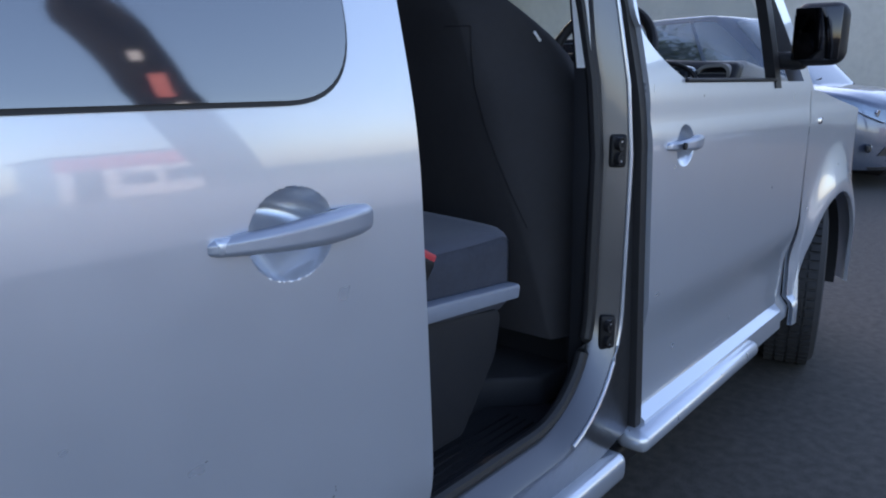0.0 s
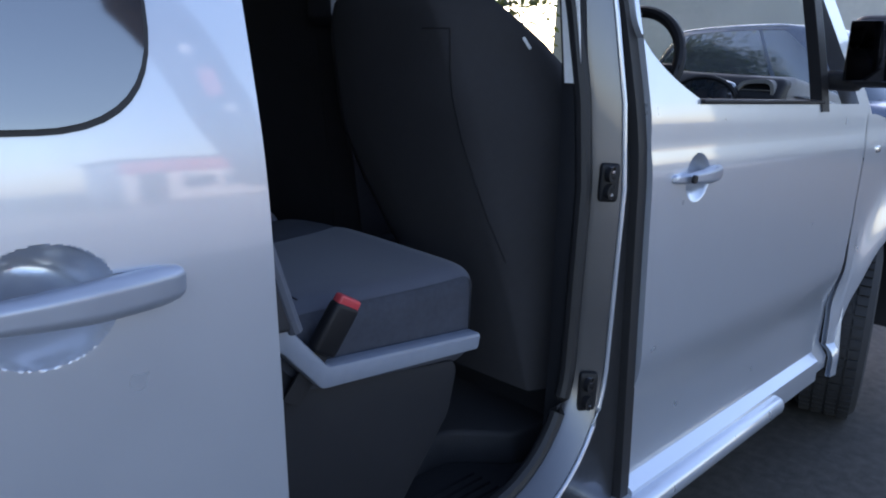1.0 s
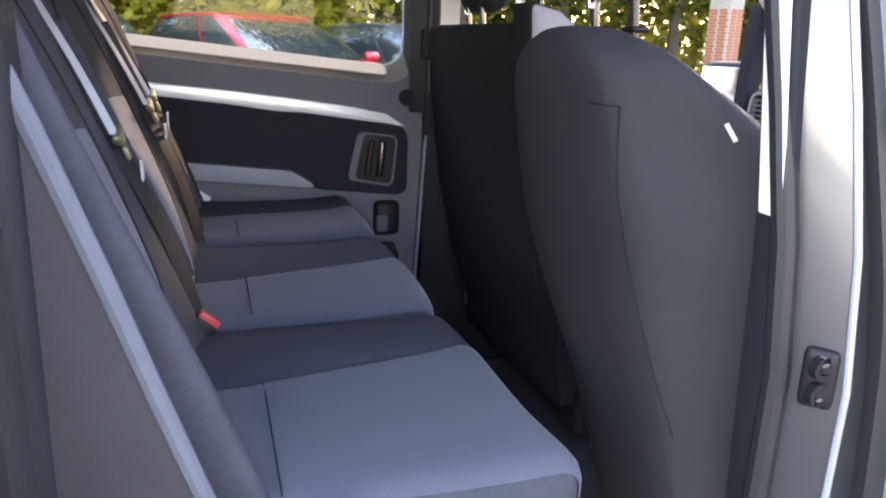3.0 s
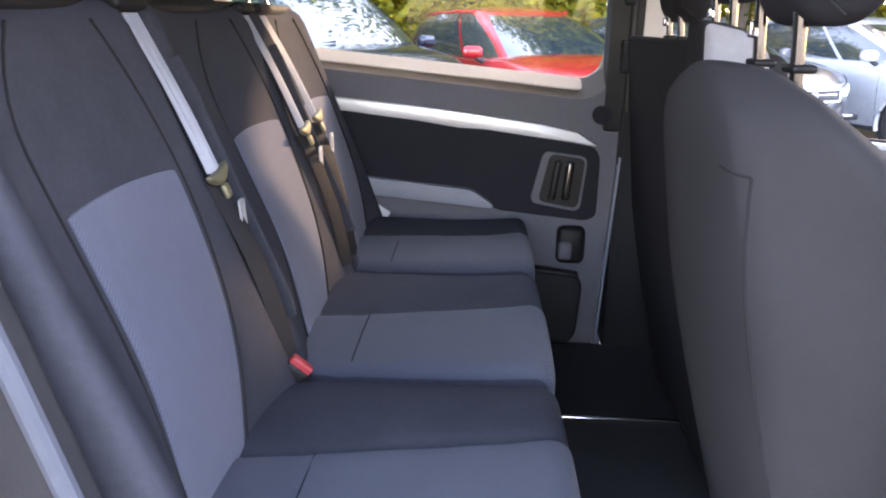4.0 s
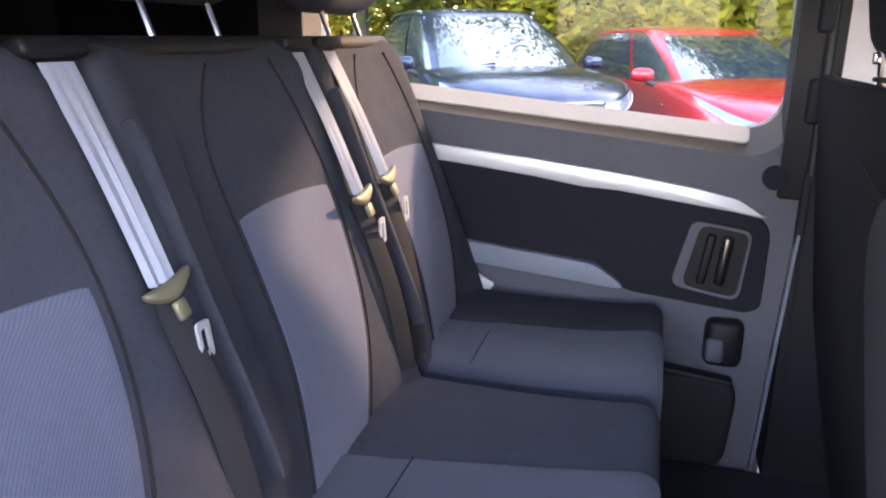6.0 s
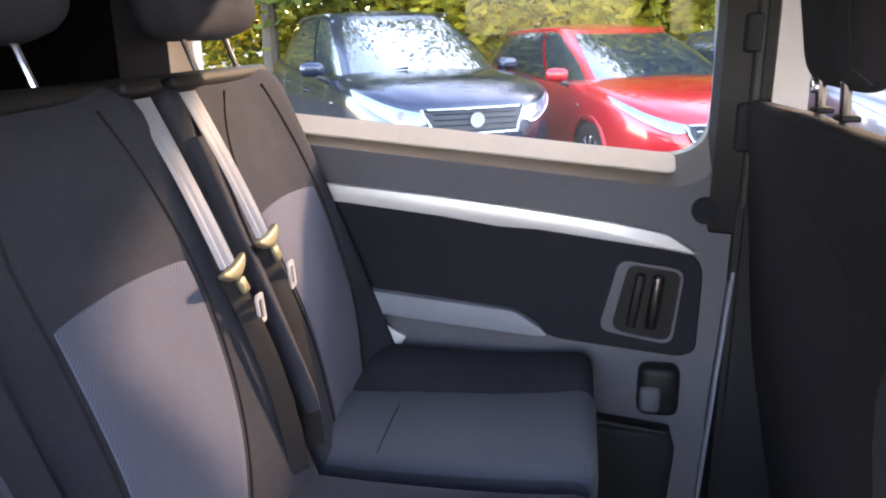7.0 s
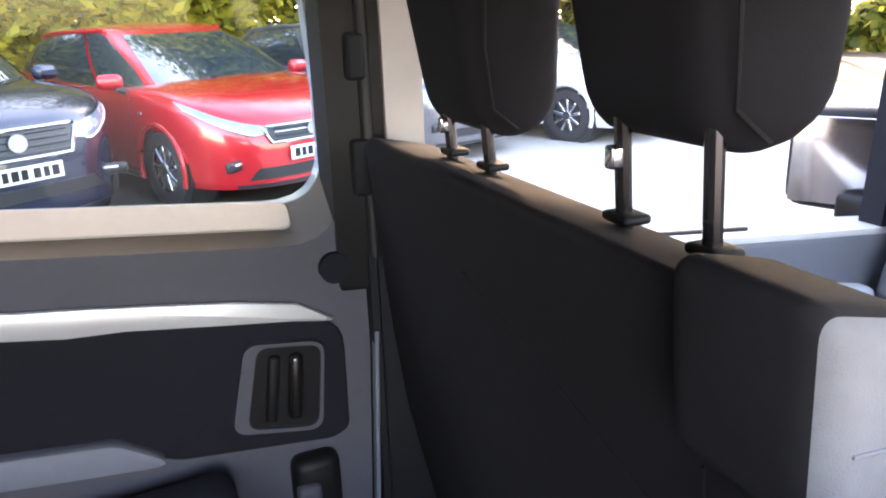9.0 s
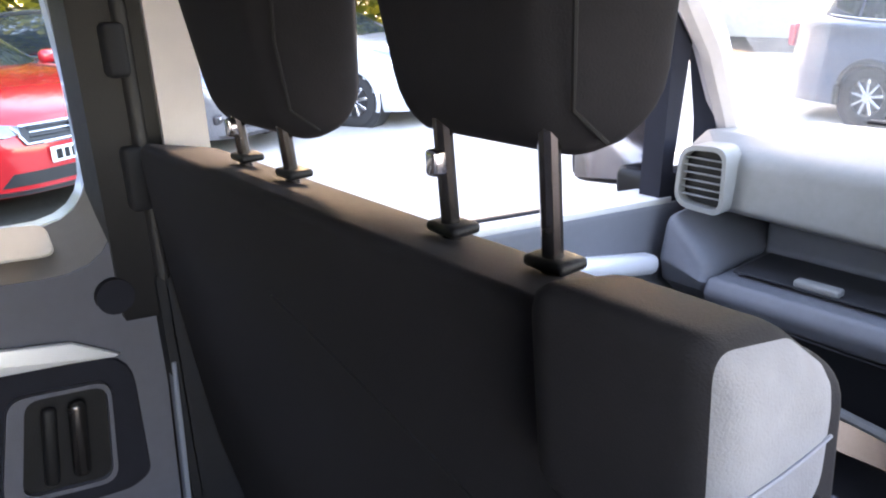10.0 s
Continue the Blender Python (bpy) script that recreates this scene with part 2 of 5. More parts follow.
    return bm


def grid_mesh(rows, loop=False, thick=0.0):
    """Quads between rows of points; thick gives the skin a back, inward of its normals."""
    bm = bmesh.new()
    vs = [[bm.verts.new(p) for p in r] for r in rows]
    for a, b in zip(vs, vs[1:]):
        n = len(a)
        for j in range(n if loop else n - 1):
            bm.faces.new((a[j], a[(j + 1) % n], b[(j + 1) % n], b[j]))
    bmesh.ops.recalc_face_normals(bm, faces=bm.faces[:])
    if thick:
        bmesh.ops.solidify(bm, geom=bm.faces[:], thickness=thick)
    return bm


def smooth_table(table, x):
    """A monotone cubic through (x, value) pairs in rising order."""
    if x <= table[0][0]:
        return table[0][1]
    if x >= table[-1][0]:
        return table[-1][1]
    k = next(i for i in range(len(table) - 1) if x <= table[i + 1][0])
    h = [table[i + 1][0] - table[i][0] for i in range(len(table) - 1)]
    d = [(table[i + 1][1] - table[i][1]) / h[i] for i in range(len(h))]

    def tangent(i):
        if i == 0 or i == len(table) - 1:
            return d[0] if i == 0 else d[-1]
        return 0.0 if d[i - 1] * d[i] <= 0 else 2 * d[i - 1] * d[i] / (d[i - 1] + d[i])

    t = (x - table[k][0]) / h[k]
    m0, m1 = tangent(k) * h[k], tangent(k + 1) * h[k]
    return (2 * t**3 - 3 * t**2 + 1) * table[k][1] + (t**3 - 2 * t**2 + t) * m0 + (3 * t**2 - 2 * t**3) * table[k + 1][1] + (t**3 - t**2) * m1


def spread(n, dense=()):
    """Fractions 0..1, n even steps, with finer steps inside each (centre, reach, count)."""
    out = {round(i / n, 5) for i in range(n + 1)}
    for c, r, k in dense:
        out |= {round(c - r + 2 * r * i / k, 5) for i in range(k + 1)}
    return sorted(v for v in out if 0 <= v <= 1)


def sheet(x0, x1, z0, z1, yfun, nx=30, nz=30, thick=0.02, inward=1.0, xl=None, xr=None, dense_x=(), dense_z=()):
    """A curved body panel, x0..x1 by z0..z1, with y from yfun(x, z); xl and xr bend its ends by z."""
    bm = bmesh.new()
    out, back = [], []
    us, ws = spread(nx, dense_x), spread(nz, dense_z)
    nx, nz = len(us) - 1, len(ws) - 1
    for w in ws:
        z = z0 + (z1 - z0) * w
        a, b = (xl(z) if xl else x0), (xr(z) if xr else x1)
        row, row2 = [], []
        for u in us:
            x = a + (b - a) * u
            y = yfun(x, z)
            row.append(bm.verts.new((x, y, z)))
            row2.append(bm.verts.new((x, y + inward * thick, z)))
        out.append(row)
        back.append(row2)
    for g, flip in ((out, 0), (back, 1)):
        for k in range(nz):
            for i in range(nx):
                q = (g[k][i], g[k][i + 1], g[k + 1][i + 1], g[k + 1][i])
                bm.faces.new(q[::-1] if flip else q)
    border = [(0, i) for i in range(nx)] + [(k, nx) for k in range(nz)] + [(nz, i) for i in range(nx, 0, -1)] + [(k, 0) for k in range(nz, 0, -1)]
    for j, (k, i) in enumerate(border):
        k2, i2 = border[(j + 1) % len(border)]
        bm.faces.new((out[k2][i2], out[k][i], back[k][i], back[k2][i2]))
    bmesh.ops.recalc_face_normals(bm, faces=bm.faces[:])
    return bm


def disc(center, r, axis="y", depth=0.01, n=24, hole=0.0):
    pts = [(math.cos(2 * math.pi * i / n) * r, math.sin(2 * math.pi * i / n) * r) for i in range(n)]
    c = Vector(center)
    i0 = {"y": (0, 2), "x": (1, 2), "z": (0, 1)}[axis]
    pts = [(p[0] + c[i0[0]], p[1] + c[i0[1]]) for p in pts]
    d = c[{"y": 1, "x": 0, "z": 2}[axis]]
    if hole:
        inn = [((p[0] - c[i0[0]]) * hole + c[i0[0]], (p[1] - c[i0[1]]) * hole + c[i0[1]]) for p in pts]
        return ring(pts, inn, d - depth / 2, d + depth / 2, axis)
    return prism(pts, d - depth / 2, d + depth / 2, axis)


# ---- ground and distance ----
ASPHALT = mat("worn_asphalt", (0.062, 0.055, 0.047), 0.8, 0, 0.6, 220, 0.9, 260)
bm = bmesh.new()
bmesh.ops.create_grid(bm, x_segments=40, y_segments=40, size=300)
ground = tagged(part("ground", bm, ASPHALT, None, "worn grey asphalt car park with fine grit"), category="ground", kind="structure")


# ---- the van: outer right side ----
def tumble(z):
    t, w = z - 1.08, 0.07
    lean = 0.0 if t < -w else (t + w) ** 2 / (4 * w) if t < w else t
    return 0.14 * lean + 0.12 * max(0.0, t) ** 2


def low_form(z):
    """The hollow above the sill and its outward lip."""
    t = max(0.0, min(1.0, (0.66 - z) / 0.16))
    s = t * t * (3 - 2 * t)
    lip = max(0.0, min(1.0, (0.375 - z) / 0.03))
    return 0.028 * s * (1 - lip * lip * (3 - 2 * lip))


def dish(x, z, cx, cz, rx, rz, depth):
    """A hand recess: a bowl with a crisp rim, deepest in its upper half."""
    d = ((x - cx) / rx) ** 2 + ((z - cz) / rz) ** 2
    return depth * (1 - d) ** 0.62 * (1 + 0.75 * (z - cz) / rz) if d < 1 else 0.0


def belt_crease(z):
    return 0.004 * math.exp(-(((z - 1.075) / 0.03) ** 2))


def side_y(x, z):
    nose = max(0.0, x - 2.08)
    return tumble(z) + low_form(z) + belt_crease(z) + 2.2 * nose * nose


van = thing("van", "silver-blue crew van parked with its sliding side door open", "van")

# sliding door, run back along the side
DX = -0.097


def slide_y(x, z):
    return DX + tumble(z) + low_form(z) + dish(x, z, -1.030, 1.008, 0.054, 0.047, 0.056)


def slide_front(z):
    return smooth_table([(0.36, -0.812), (0.6, -0.814), (0.85, -0.825), (1.0, -0.834), (1.13, -0.841), (1.25, -0.848), (1.72, -0.872)], z)


sd = part("sliding_door", sheet(-2.0, -0.81, 0.36, 1.72, slide_y, 60, 60, 0.045, xr=slide_front, dense_x=[(0.82, 0.056, 76)], dense_z=[(0.4765, 0.042, 76)]), PAINT, van, "silver-blue sliding door slid open")
win = arc_poly([(-1.88, 1.133), (-0.930, 1.133), (-0.955, 1.66), (-1.88, 1.66)], [0.05, 0.09, 0.07, 0.05], 10)
win_in = [Vector(((p[0] + 1.41) * 0.991 - 1.41, (p[1] - 1.395) * 0.981 + 1.395)) for p in win]


def pane_sheet(outline, fn, off, thick, nz=14):
    """A pane cut into rows between the outline's left and right ends."""
    z0, z1 = min(p[1] for p in outline), max(p[1] for p in outline)
    k = len(outline)

    def span(z):
        xs = []
        for i in range(k):
            a, b = outline[i], outline[(i + 1) % k]
            if (a[1] - z) * (b[1] - z) <= 0 and abs(a[1] - b[1]) > 1e-9:
                xs.append(a[0] + (b[0] - a[0]) * (z - a[1]) / (b[1] - a[1]))
        return (min(xs), max(xs)) if xs else (0, 0)

    e = 1e-4
    return sheet(0, 1, z0 + e, z1 - e, lambda x, z: fn(z) + off, 12, nz, thick, 1.0, lambda z: span(z)[0], lambda z: span(z)[1], (), [(0.0, 0.012, 16), (0.06, 0.06, 20)])


part("window_seal", pane_sheet(win, lambda z: DX + tumble(z), -0.003, 0.003, 60), RUBBER, sd, "black rubber window seal")
part("window", pane_sheet(win_in, lambda z: DX + tumble(z), -0.006, 0.0025, 60), GLASS_DARK, sd, "dark privacy glass reflecting the sky")


def pull_handle(parent, x0, x1, z, y, lock):
    """A bar handle bridging its dish, thin at its hinge end, with a separate end cap that carries on its line."""
    length = x1 - x0

    def f(co):
        t = co.x / length + 0.5
        k = 0.42 + 0.58 * max(0.0, min(1.0, t / 0.62)) ** 0.8
        if t > 0.88:
            k *= 1 - 1.6 * (t - 0.88)
        bow = 0.018 * (2 * t - 1) ** 2
        return Vector((co.x, co.y * (0.6 + 0.4 * k) + bow, co.z * k + 0.003 * (t - 0.5)))

    h = part("door_handle", rbox((length, 0.024, 0.033), 0.0105, at=(x0 + length / 2, y, z), div=24, deform=f), HANDLE, parent, "body-coloured pull handle")
    part("handle_foot", rbox((length * 0.12, 0.02, 0.022), 0.006, at=(x1 - length * 0.09, y + 0.014, z)), PAINT, h)
    part("handle_foot", rbox((length * 0.10, 0.02, 0.016), 0.005, at=(x0 + length * 0.08, y + 0.014, z)), PAINT, h)
    if lock:
        part("lock_cylinder", disc((x0 + length * 0.2, y - 0.012, z), 0.008, "y", 0.006), BLACK, h)
    return h


pull_handle(sd, -1.128, -0.920, 1.010, DX - 0.014, False)
part("door_edge_trim", sheet(-0.86, -0.82, 0.40, 1.70, lambda x, z: DX + 0.05 + tumble(z), 3, 30, 0.03, xl=lambda z: slide_front(z) - 0.05, xr=lambda z: slide_front(z) - 0.004), BLACK, sd, "black rubber door edge seal")

# front right door
FD_SILL = 0.285


def fd_rear(z):
    return 0.034 + max(0.0, 1.0 - z) * 0.09 - max(0.0, z - 1.0) * 0.13


def fd_front(z):
    t = max(0.0, min(1.0, (0.85 - z) / 0.5))
    return 1.32 - 0.10 * t * t


def fd_y(x, z):
    return side_y(x, z) + dish(x, z, 0.215, 1.005, 0.05, 0.048, 0.028)


fd = part("front_door", sheet(0, 1, FD_SILL, 1.15, fd_y, 50, 40, 0.03, xl=fd_rear, xr=fd_front, dense_x=[(0.148, 0.055, 46)], dense_z=[(0.8245, 0.075, 46)]), PAINT, van, "silver-blue front door, closed")
pull_handle(fd, 0.105, 0.315, 1.01, -0.014, True)


def win_rear(z):
    return -0.02 - 0.12 * (z - 1.3) + 0.24 * max(0.0, 1 - (z - 1.15) / 0.15) ** 2


part("window_frame", sheet(0, 1, 1.15, 1.74, side_y, 8, 40, 0.03, xl=fd_rear, xr=win_rear), PAINT, fd, "silver-blue door window frame")
part("window_sill", rbox((0.70, 0.024, 0.010), 0.004, at=(0.56, 0.014, 1.155)), BLACK, fd, "black rubber window seal")
part("window_bar", sheet(0, 1, 1.13, 1.70, lambda x, z: side_y(0.9, z) - 0.004, 2, 20, 0.03, xl=lambda z: 0.90 - 0.12 * (z - 1.13), xr=lambda z: 0.955 - 0.12 * (z - 1.13)), BLACK, fd, "black window divider")
part("a_pillar_outer", sheet(0, 1, 1.12, 1.74, lambda x, z: side_y(1.0, z), 3, 24, 0.05, xl=lambda z: 1.26 - 1.05 * (z - 1.12), xr=lambda z: 1.36 - 1.05 * (z - 1.12)), PAINT, van, "silver-blue windscreen pillar")
part("roof_rail_outer", rbox((3.2, 0.12, 0.14), 0.05, at=(-0.9, 0.21, 1.80)), PAINT, van)


# mirror on the right door
def mirror(side, at, parent, k=1.0, turn=0.0):
    """A door mirror on its arm; turn swings it about the upright axis."""
    m, at = rot(0, 0, turn), Vector(at)
    deep = 0.11 if side < 0 else 0.075
    head = part("wing_mirror", rbox((deep * k, 0.2 * k, 0.24 * k), deep * 0.48 * k, at=at, turn=m, div=10, deform=lambda c: Vector((c.x + 0.25 * (c.y * side) ** 2, c.y, c.z * (1 - 0.25 * c.y * side)))), BLACK, parent, "black wing mirror housing")
    part("mirror_glass", rbox((0.006, 0.17 * k, 0.20 * k), 0.003, at=at + m @ Vector((-deep * 0.5 * k, 0, 0)), turn=m, div=1), MIRROR_DIM if side < 0 else CHROME, head, "mirror glass")
    part("mirror_arm", rbox((0.1 * k, 0.16 * k, 0.07 * k), 0.02, at=at + Vector((0.01, -side * 0.12 * k, -0.10 * k))), BLACK, head)
    return head


mirror(-1, (1.0, -0.078, 1.288), fd, 0.76)

# front wing, bonnet and bumper


def arch_z(x, cx=1.76, r=0.385):
    d = r * r - (x - cx) ** 2
    return max(0.27, 0.335 + math.sqrt(d)) if d > 0 else 0.27


def wing_y(x, z):
    d = math.hypot(x - 1.76, z - 0.335)
    lip = 0.040 * math.exp(-(((d - 0.40) / 0.10) ** 2)) * (0.35 + 0.65 * min(1.0, max(0.0, (x - 1.33) / 0.35)))
    return tumble(z) + belt_crease(z) + 2.2 * max(0.0, x - 2.08) ** 2 - lip + low_form(z) * max(0.0, 1 - (x - 1.33) / 0.15)


def column_sheet(x0, x1, zl, zh, yfun, nx, nz, thick):
    bm = bmesh.new()
    f, b = [], []
    for i in range(nx + 1):
        x = x0 + (x1 - x0) * i / nx
        a, c = zl(x), zh(x)
        f.append([bm.verts.new((x, yfun(x, a + (c - a) * k / nz), a + (c - a) * k / nz)) for k in range(nz + 1)])
        b.append([bm.verts.new((x, yfun(x, a + (c - a) * k / nz) + thick, a + (c - a) * k / nz)) for k in range(nz + 1)])
    for i in range(nx):
        for k in range(nz):
            bm.faces.new((f[i][k], f[i + 1][k], f[i + 1][k + 1], f[i][k + 1]))
            bm.faces.new((b[i][k + 1], b[i + 1][k + 1], b[i + 1][k], b[i][k]))
    for i in range(nx):
        bm.faces.new((f[i][0], b[i][0], b[i + 1][0], f[i + 1][0]))
        bm.faces.new((f[i + 1][nz], b[i + 1][nz], b[i][nz], f[i][nz]))
    bmesh.ops.recalc_face_normals(bm, faces=bm.faces[:])
    return bm


wing = part("front_wing", column_sheet(1.327, 2.5, arch_z, lambda x: 1.12 - 0.12 * max(0, x - 1.4), wing_y, 80, 40, 0.015), PAINT, van, "silver-blue front wing")
part("wing_corner", column_sheet(1.19, 1.327, lambda x: max(0.30, arch_z(x)), lambda x: 0.86, lambda x, z: side_y(x, z) + 0.009, 10, 14, 0.012), PAINT, van)
part("side_repeater", rbox((0.035, 0.012, 0.022), 0.006, at=(1.46, 0.0, 1.01)), CHROME, wing, "clear side indicator lamp")


def bonnet_map():
    bm = bmesh.new()
    rows = []
    for i in range(25):
        x = 1.3 + 1.18 * i / 24
        rows.append([])
        for k in range(25):
            v = k / 24
            y0 = side_y(x, 1.08) + 0.01
            y = y0 + (1.92 - 2 * y0) * v
            z = 1.12 - 0.12 * max(0, x - 1.4) + 0.07 * (1 - (2 * v - 1) ** 4)
            rows[-1].append(bm.verts.new((x, y, z)))
    for a, b in zip(rows, rows[1:]):
        for k in range(24):
            bm.faces.new((a[k], b[k], b[k + 1], a[k + 1]))
    bmesh.ops.solidify(bm, geom=bm.faces[:], thickness=0.012)
    bmesh.ops.recalc_face_normals(bm, faces=bm.faces[:])
    return bm


part("bonnet", bonnet_map(), PAINT, van, "silver-blue bonnet")
part("front_bumper", rbox((0.16, 1.5, 0.7), 0.07, at=(2.45, 0.96, 0.62)), PAINT, van)
part("arch_lining", grid_mesh([[Vector((1.76 + 0.388 * math.cos(radians(a)), y, 0.335 + 0.388 * math.sin(radians(a)))) for y in (0.02, 0.1, 0.2, 0.3)] for a in range(-12, 193, 5)], False, 0.006), BLACK, van, "black wheel arch lining")
part("arch_liner", disc((1.76, 0.40, 0.36), 0.41, "y", 0.30, 32), BLACK, van, "black wheel arch liner")

# sill
part("under_sill", rbox((1.20, 0.06, 0.07), 0.02, 4, at=(0.60, 0.070, 0.250)), BLACK, van, "dark lower sill")
part("sill", rbox((0.85, 0.085, 0.055), 0.024, 4, at=(0.462, 0.012, 0.312)), PAINT, van, "silver-blue side sill")
part("sill", rbox((2.0, 0.075, 0.07), 0.022, 4, at=(-1.005, 0.03, 0.275)), PAINT, van, "silver-blue side sill")
part("floor_pan", rbox((4.2, 1.75, 0.08), 0.01, at=(0.0, 0.96, 0.27)), BLACK, van, "dark underbody")


# wheels
def wheel(name, at, turn, r=0.335, w=0.21, parent=None, spokes=7, side=-1):
    root = thing(name, "", "") if parent is None else new(name)
    root.parent = parent
    root.matrix_basis = Matrix.Translation(at) @ rot(0, 0, turn).to_4x4()
    prof = [(0.62, -0.46), (0.80, -0.5), (0.93, -0.47), (0.985, -0.38), (1.0, -0.2), (1.0, 0.2), (0.985, 0.38), (0.93, 0.47), (0.80, 0.5), (0.62, 0.46)]
    bm = bmesh.new()
    n = 48
    rows = [[bm.verts.new((math.cos(2 * math.pi * i / n) * r * a, b * w, math.sin(2 * math.pi * i / n) * r * a)) for i in range(n)] for a, b in prof]
    for a, b in zip(rows, rows[1:] + rows[:1]):
        for i in range(n):
            bm.faces.new((a[i], a[(i + 1) % n], b[(i + 1) % n], b[i]))
    bmesh.ops.recalc_face_normals(bm, faces=bm.faces[:])
    tyre = part("tyre", bm, TYRE, root, "black rubber tyre")
    blocks = []
    for i in range(60):
        a = 2 * math.pi * i / 60
        for s in (-0.3, -0.1, 0.1, 0.3):
            bb = rbox((0.024, w * 0.16, 0.012), 0, at=(0, s * w, r + 0.001))
            bmesh.ops.rotate(bb, verts=bb.verts[:], cent=(0, 0, 0), matrix=rot(0, math.degrees(a) + (3 if s > 0 else 0), 0))
            blocks.append(bb)
    part("tread", join(*blocks), TYRE, tyre, smooth=False)
    rim = part("rim", disc((0, side * w * 0.30, 0), r * 0.63, "y", w * 0.3, 40, 0.9), DARKSTEEL, root, "alloy wheel rim")
    for i in range(spokes):
        sp = rbox((r * 0.11, 0.03, r * 0.55), 0.008, at=(0, side * w * 0.42, r * 0.33))
        bmesh.ops.rotate(sp, verts=sp.verts[:], cent=(0, 0, 0), matrix=rot(0, 360 / spokes * i, 0))
        part("spoke", sp, CHROME, rim)
    part("hub", disc((0, side * w * 0.44, 0), r * 0.16, "y", 0.03), CHROME, rim)
    part("brake_disc", disc((0, side * w * 0.1, 0), r * 0.5, "y", 0.02), DARKSTEEL, root)
    return root


wheel("front_wheel", (1.745, 0.098, 0.335), 14, parent=van)
wheel("front_wheel", (1.735, 1.785, 0.335), 14, parent=van, side=1)
wheel("rear_wheel", (-1.62, 0.135, 0.335), 0, parent=van)
wheel("rear_wheel", (-1.62, 1.785, 0.335), 0, parent=van, side=1)
part("tail_panel", rbox((0.06, 1.84, 1.50), 0.03, at=(-2.62, 0.96, 1.06)), PAINT, van, "silver-blue tail panel")

# ---- pillar and sill frame of the side opening ----
PX, PR, PCX, PCZ = -0.067, 0.233, -0.30, 0.663  # inner line of the pillar and its sweep into the sill


def opening_line(off):
    """The opening's edge from the sill up the pillar; off moves it out of the opening."""
    pts = [(-0.96, PCZ - PR - off), (-0.6, PCZ - PR - off), (PCX, PCZ - PR - off)]
    pts += [(PCX + (PR + off) * math.sin(radians(a)), PCZ - (PR + off) * math.cos(radians(a))) for a in range(8, 91, 8)]
    pts += [(PX + off - 0.06 * max(0.0, z - 1.0), z) for z in (0.75, 0.85, 1.0, 1.15, 1.3, 1.5, 1.74)]
    return pts


def pillar_mesh():
    bm = bmesh.new()
    rows = []
    near, far = opening_line(0.036), opening_line(0.0)
    lip = opening_line(0.030)
    for k, (p, q, e) in enumerate(zip(near, far, lip)):
        x, z = p
        if k < 6:
            o = (x + 0.02 * max(0, k - 2), 0.30)
        else:
            o = (0.026 + 0.058 * max(0.0, 1.0 - z) - 0.09 * max(0.0, z - 1.0), max(0.30, z - 0.10 * (z < 0.6)))
        t1 = tumble(z)
        rows.append([bm.verts.new(v) for v in ((o[0], 0.13 + t1, o[1]), (o[0], 0.030 + t1, o[1]), (x + 0.012, 0.028 + t1, z - (0.008 if k < 8 else 0)), (x, 0.020 + t1, z), (e[0], 0.024 + t1, e[1]), (q[0] + 0.008, 0.058 + t1, q[1] - (0.005 if k < 8 else 0)), (q[0], 0.070 + t1, q[1]), (q[0], 0.085 + t1, q[1]))])
    for a, b in zip(rows, rows[1:]):
        for j in range(7):
            bm.faces.new((a[j], a[j + 1], b[j + 1], b[j]))
    bmesh.ops.recalc_face_normals(bm, faces=bm.faces[:])
    return bm


part("door_pillar", pillar_mesh(), PAINT_IN, van, "dark-toned silver door pillar and sill edge", angle=50)


def opening_path(off, y):
    return [(p[0], y + tumble(p[1]), p[1]) for p in opening_line(-off)]


# added tube in the paler body paint draws the pillar edge's highlight
part("pillar_highlight", tube([(x, 0.0185 + tumble(z), z) for x, z in opening_line(0.034)[4:]], 0.0045, 8), PAINT, van, "pale tube added for the highlight on the pillar edge")
# rubber seal made thicker so that its black takes in the shadow beside it
part("door_seal", tube(opening_path(0.006, 0.078), 0.015, 10), RUBBER, van, "black rubber door opening seal, thickened for its shadow")
part("gap_seal", sheet(0, 1, 0.33, 1.72, lambda x, z: 0.012 + tumble(z), 2, 30, 0.05, xl=lambda z: fd_rear(z) - 0.030, xr=lambda z: fd_rear(z) + 0.002), RUBBER, van, "black rubber gap seal")
for z, h in ((1.010, 0.070), (0.608, 0.082)):
    sx = -0.052 - 0.006 * (z < 0.8)
    plate = part("door_striker", rbox((0.036, 0.014, h), 0.016, 5, at=(sx, 0.040, z), turn=rot(0, 0, -48), div=8), BLACK, van, "black door latch striker")
    for k in (-1, 1):
        part("cup", disc((sx - 0.005, 0.033, z + k * h * 0.22), 0.014, "y", 0.010, 16, 0.55), BLACK, plate)
        part("bolt", disc((sx - 0.006, 0.032, z + k * h * 0.34), 0.006, "y", 0.008, 12), CHROME, plate)

def trim_lean(x, y, z):
    return Vector((x - 0.05 * (max(z, 0.7) - 1.0), y + 0.11 * max(0.0, z - 1.18), z))


part("pillar_trim", grid_mesh([[trim_lean(x, y, z) for x, y in ((-0.080, 0.130), (0.04, 0.165), (0.04, 0.11), (-0.076, 0.082), (-0.082, 0.090))] for z in (0.45, 0.7, 1.0, 1.14, 1.22, 1.35, 1.5, 1.65, 1.78)], True), SHELL, van, "dark grey pillar trim", angle=60)
part("pillar_label", band([trim_lean(-0.0845, 0.104, z) for z in (1.180, 1.25, 1.35, 1.45, 1.55, 1.65)], (0.0, 0.018, 0.0), 0.0012), WHITE, van, "long white paper strip on the door pillar")

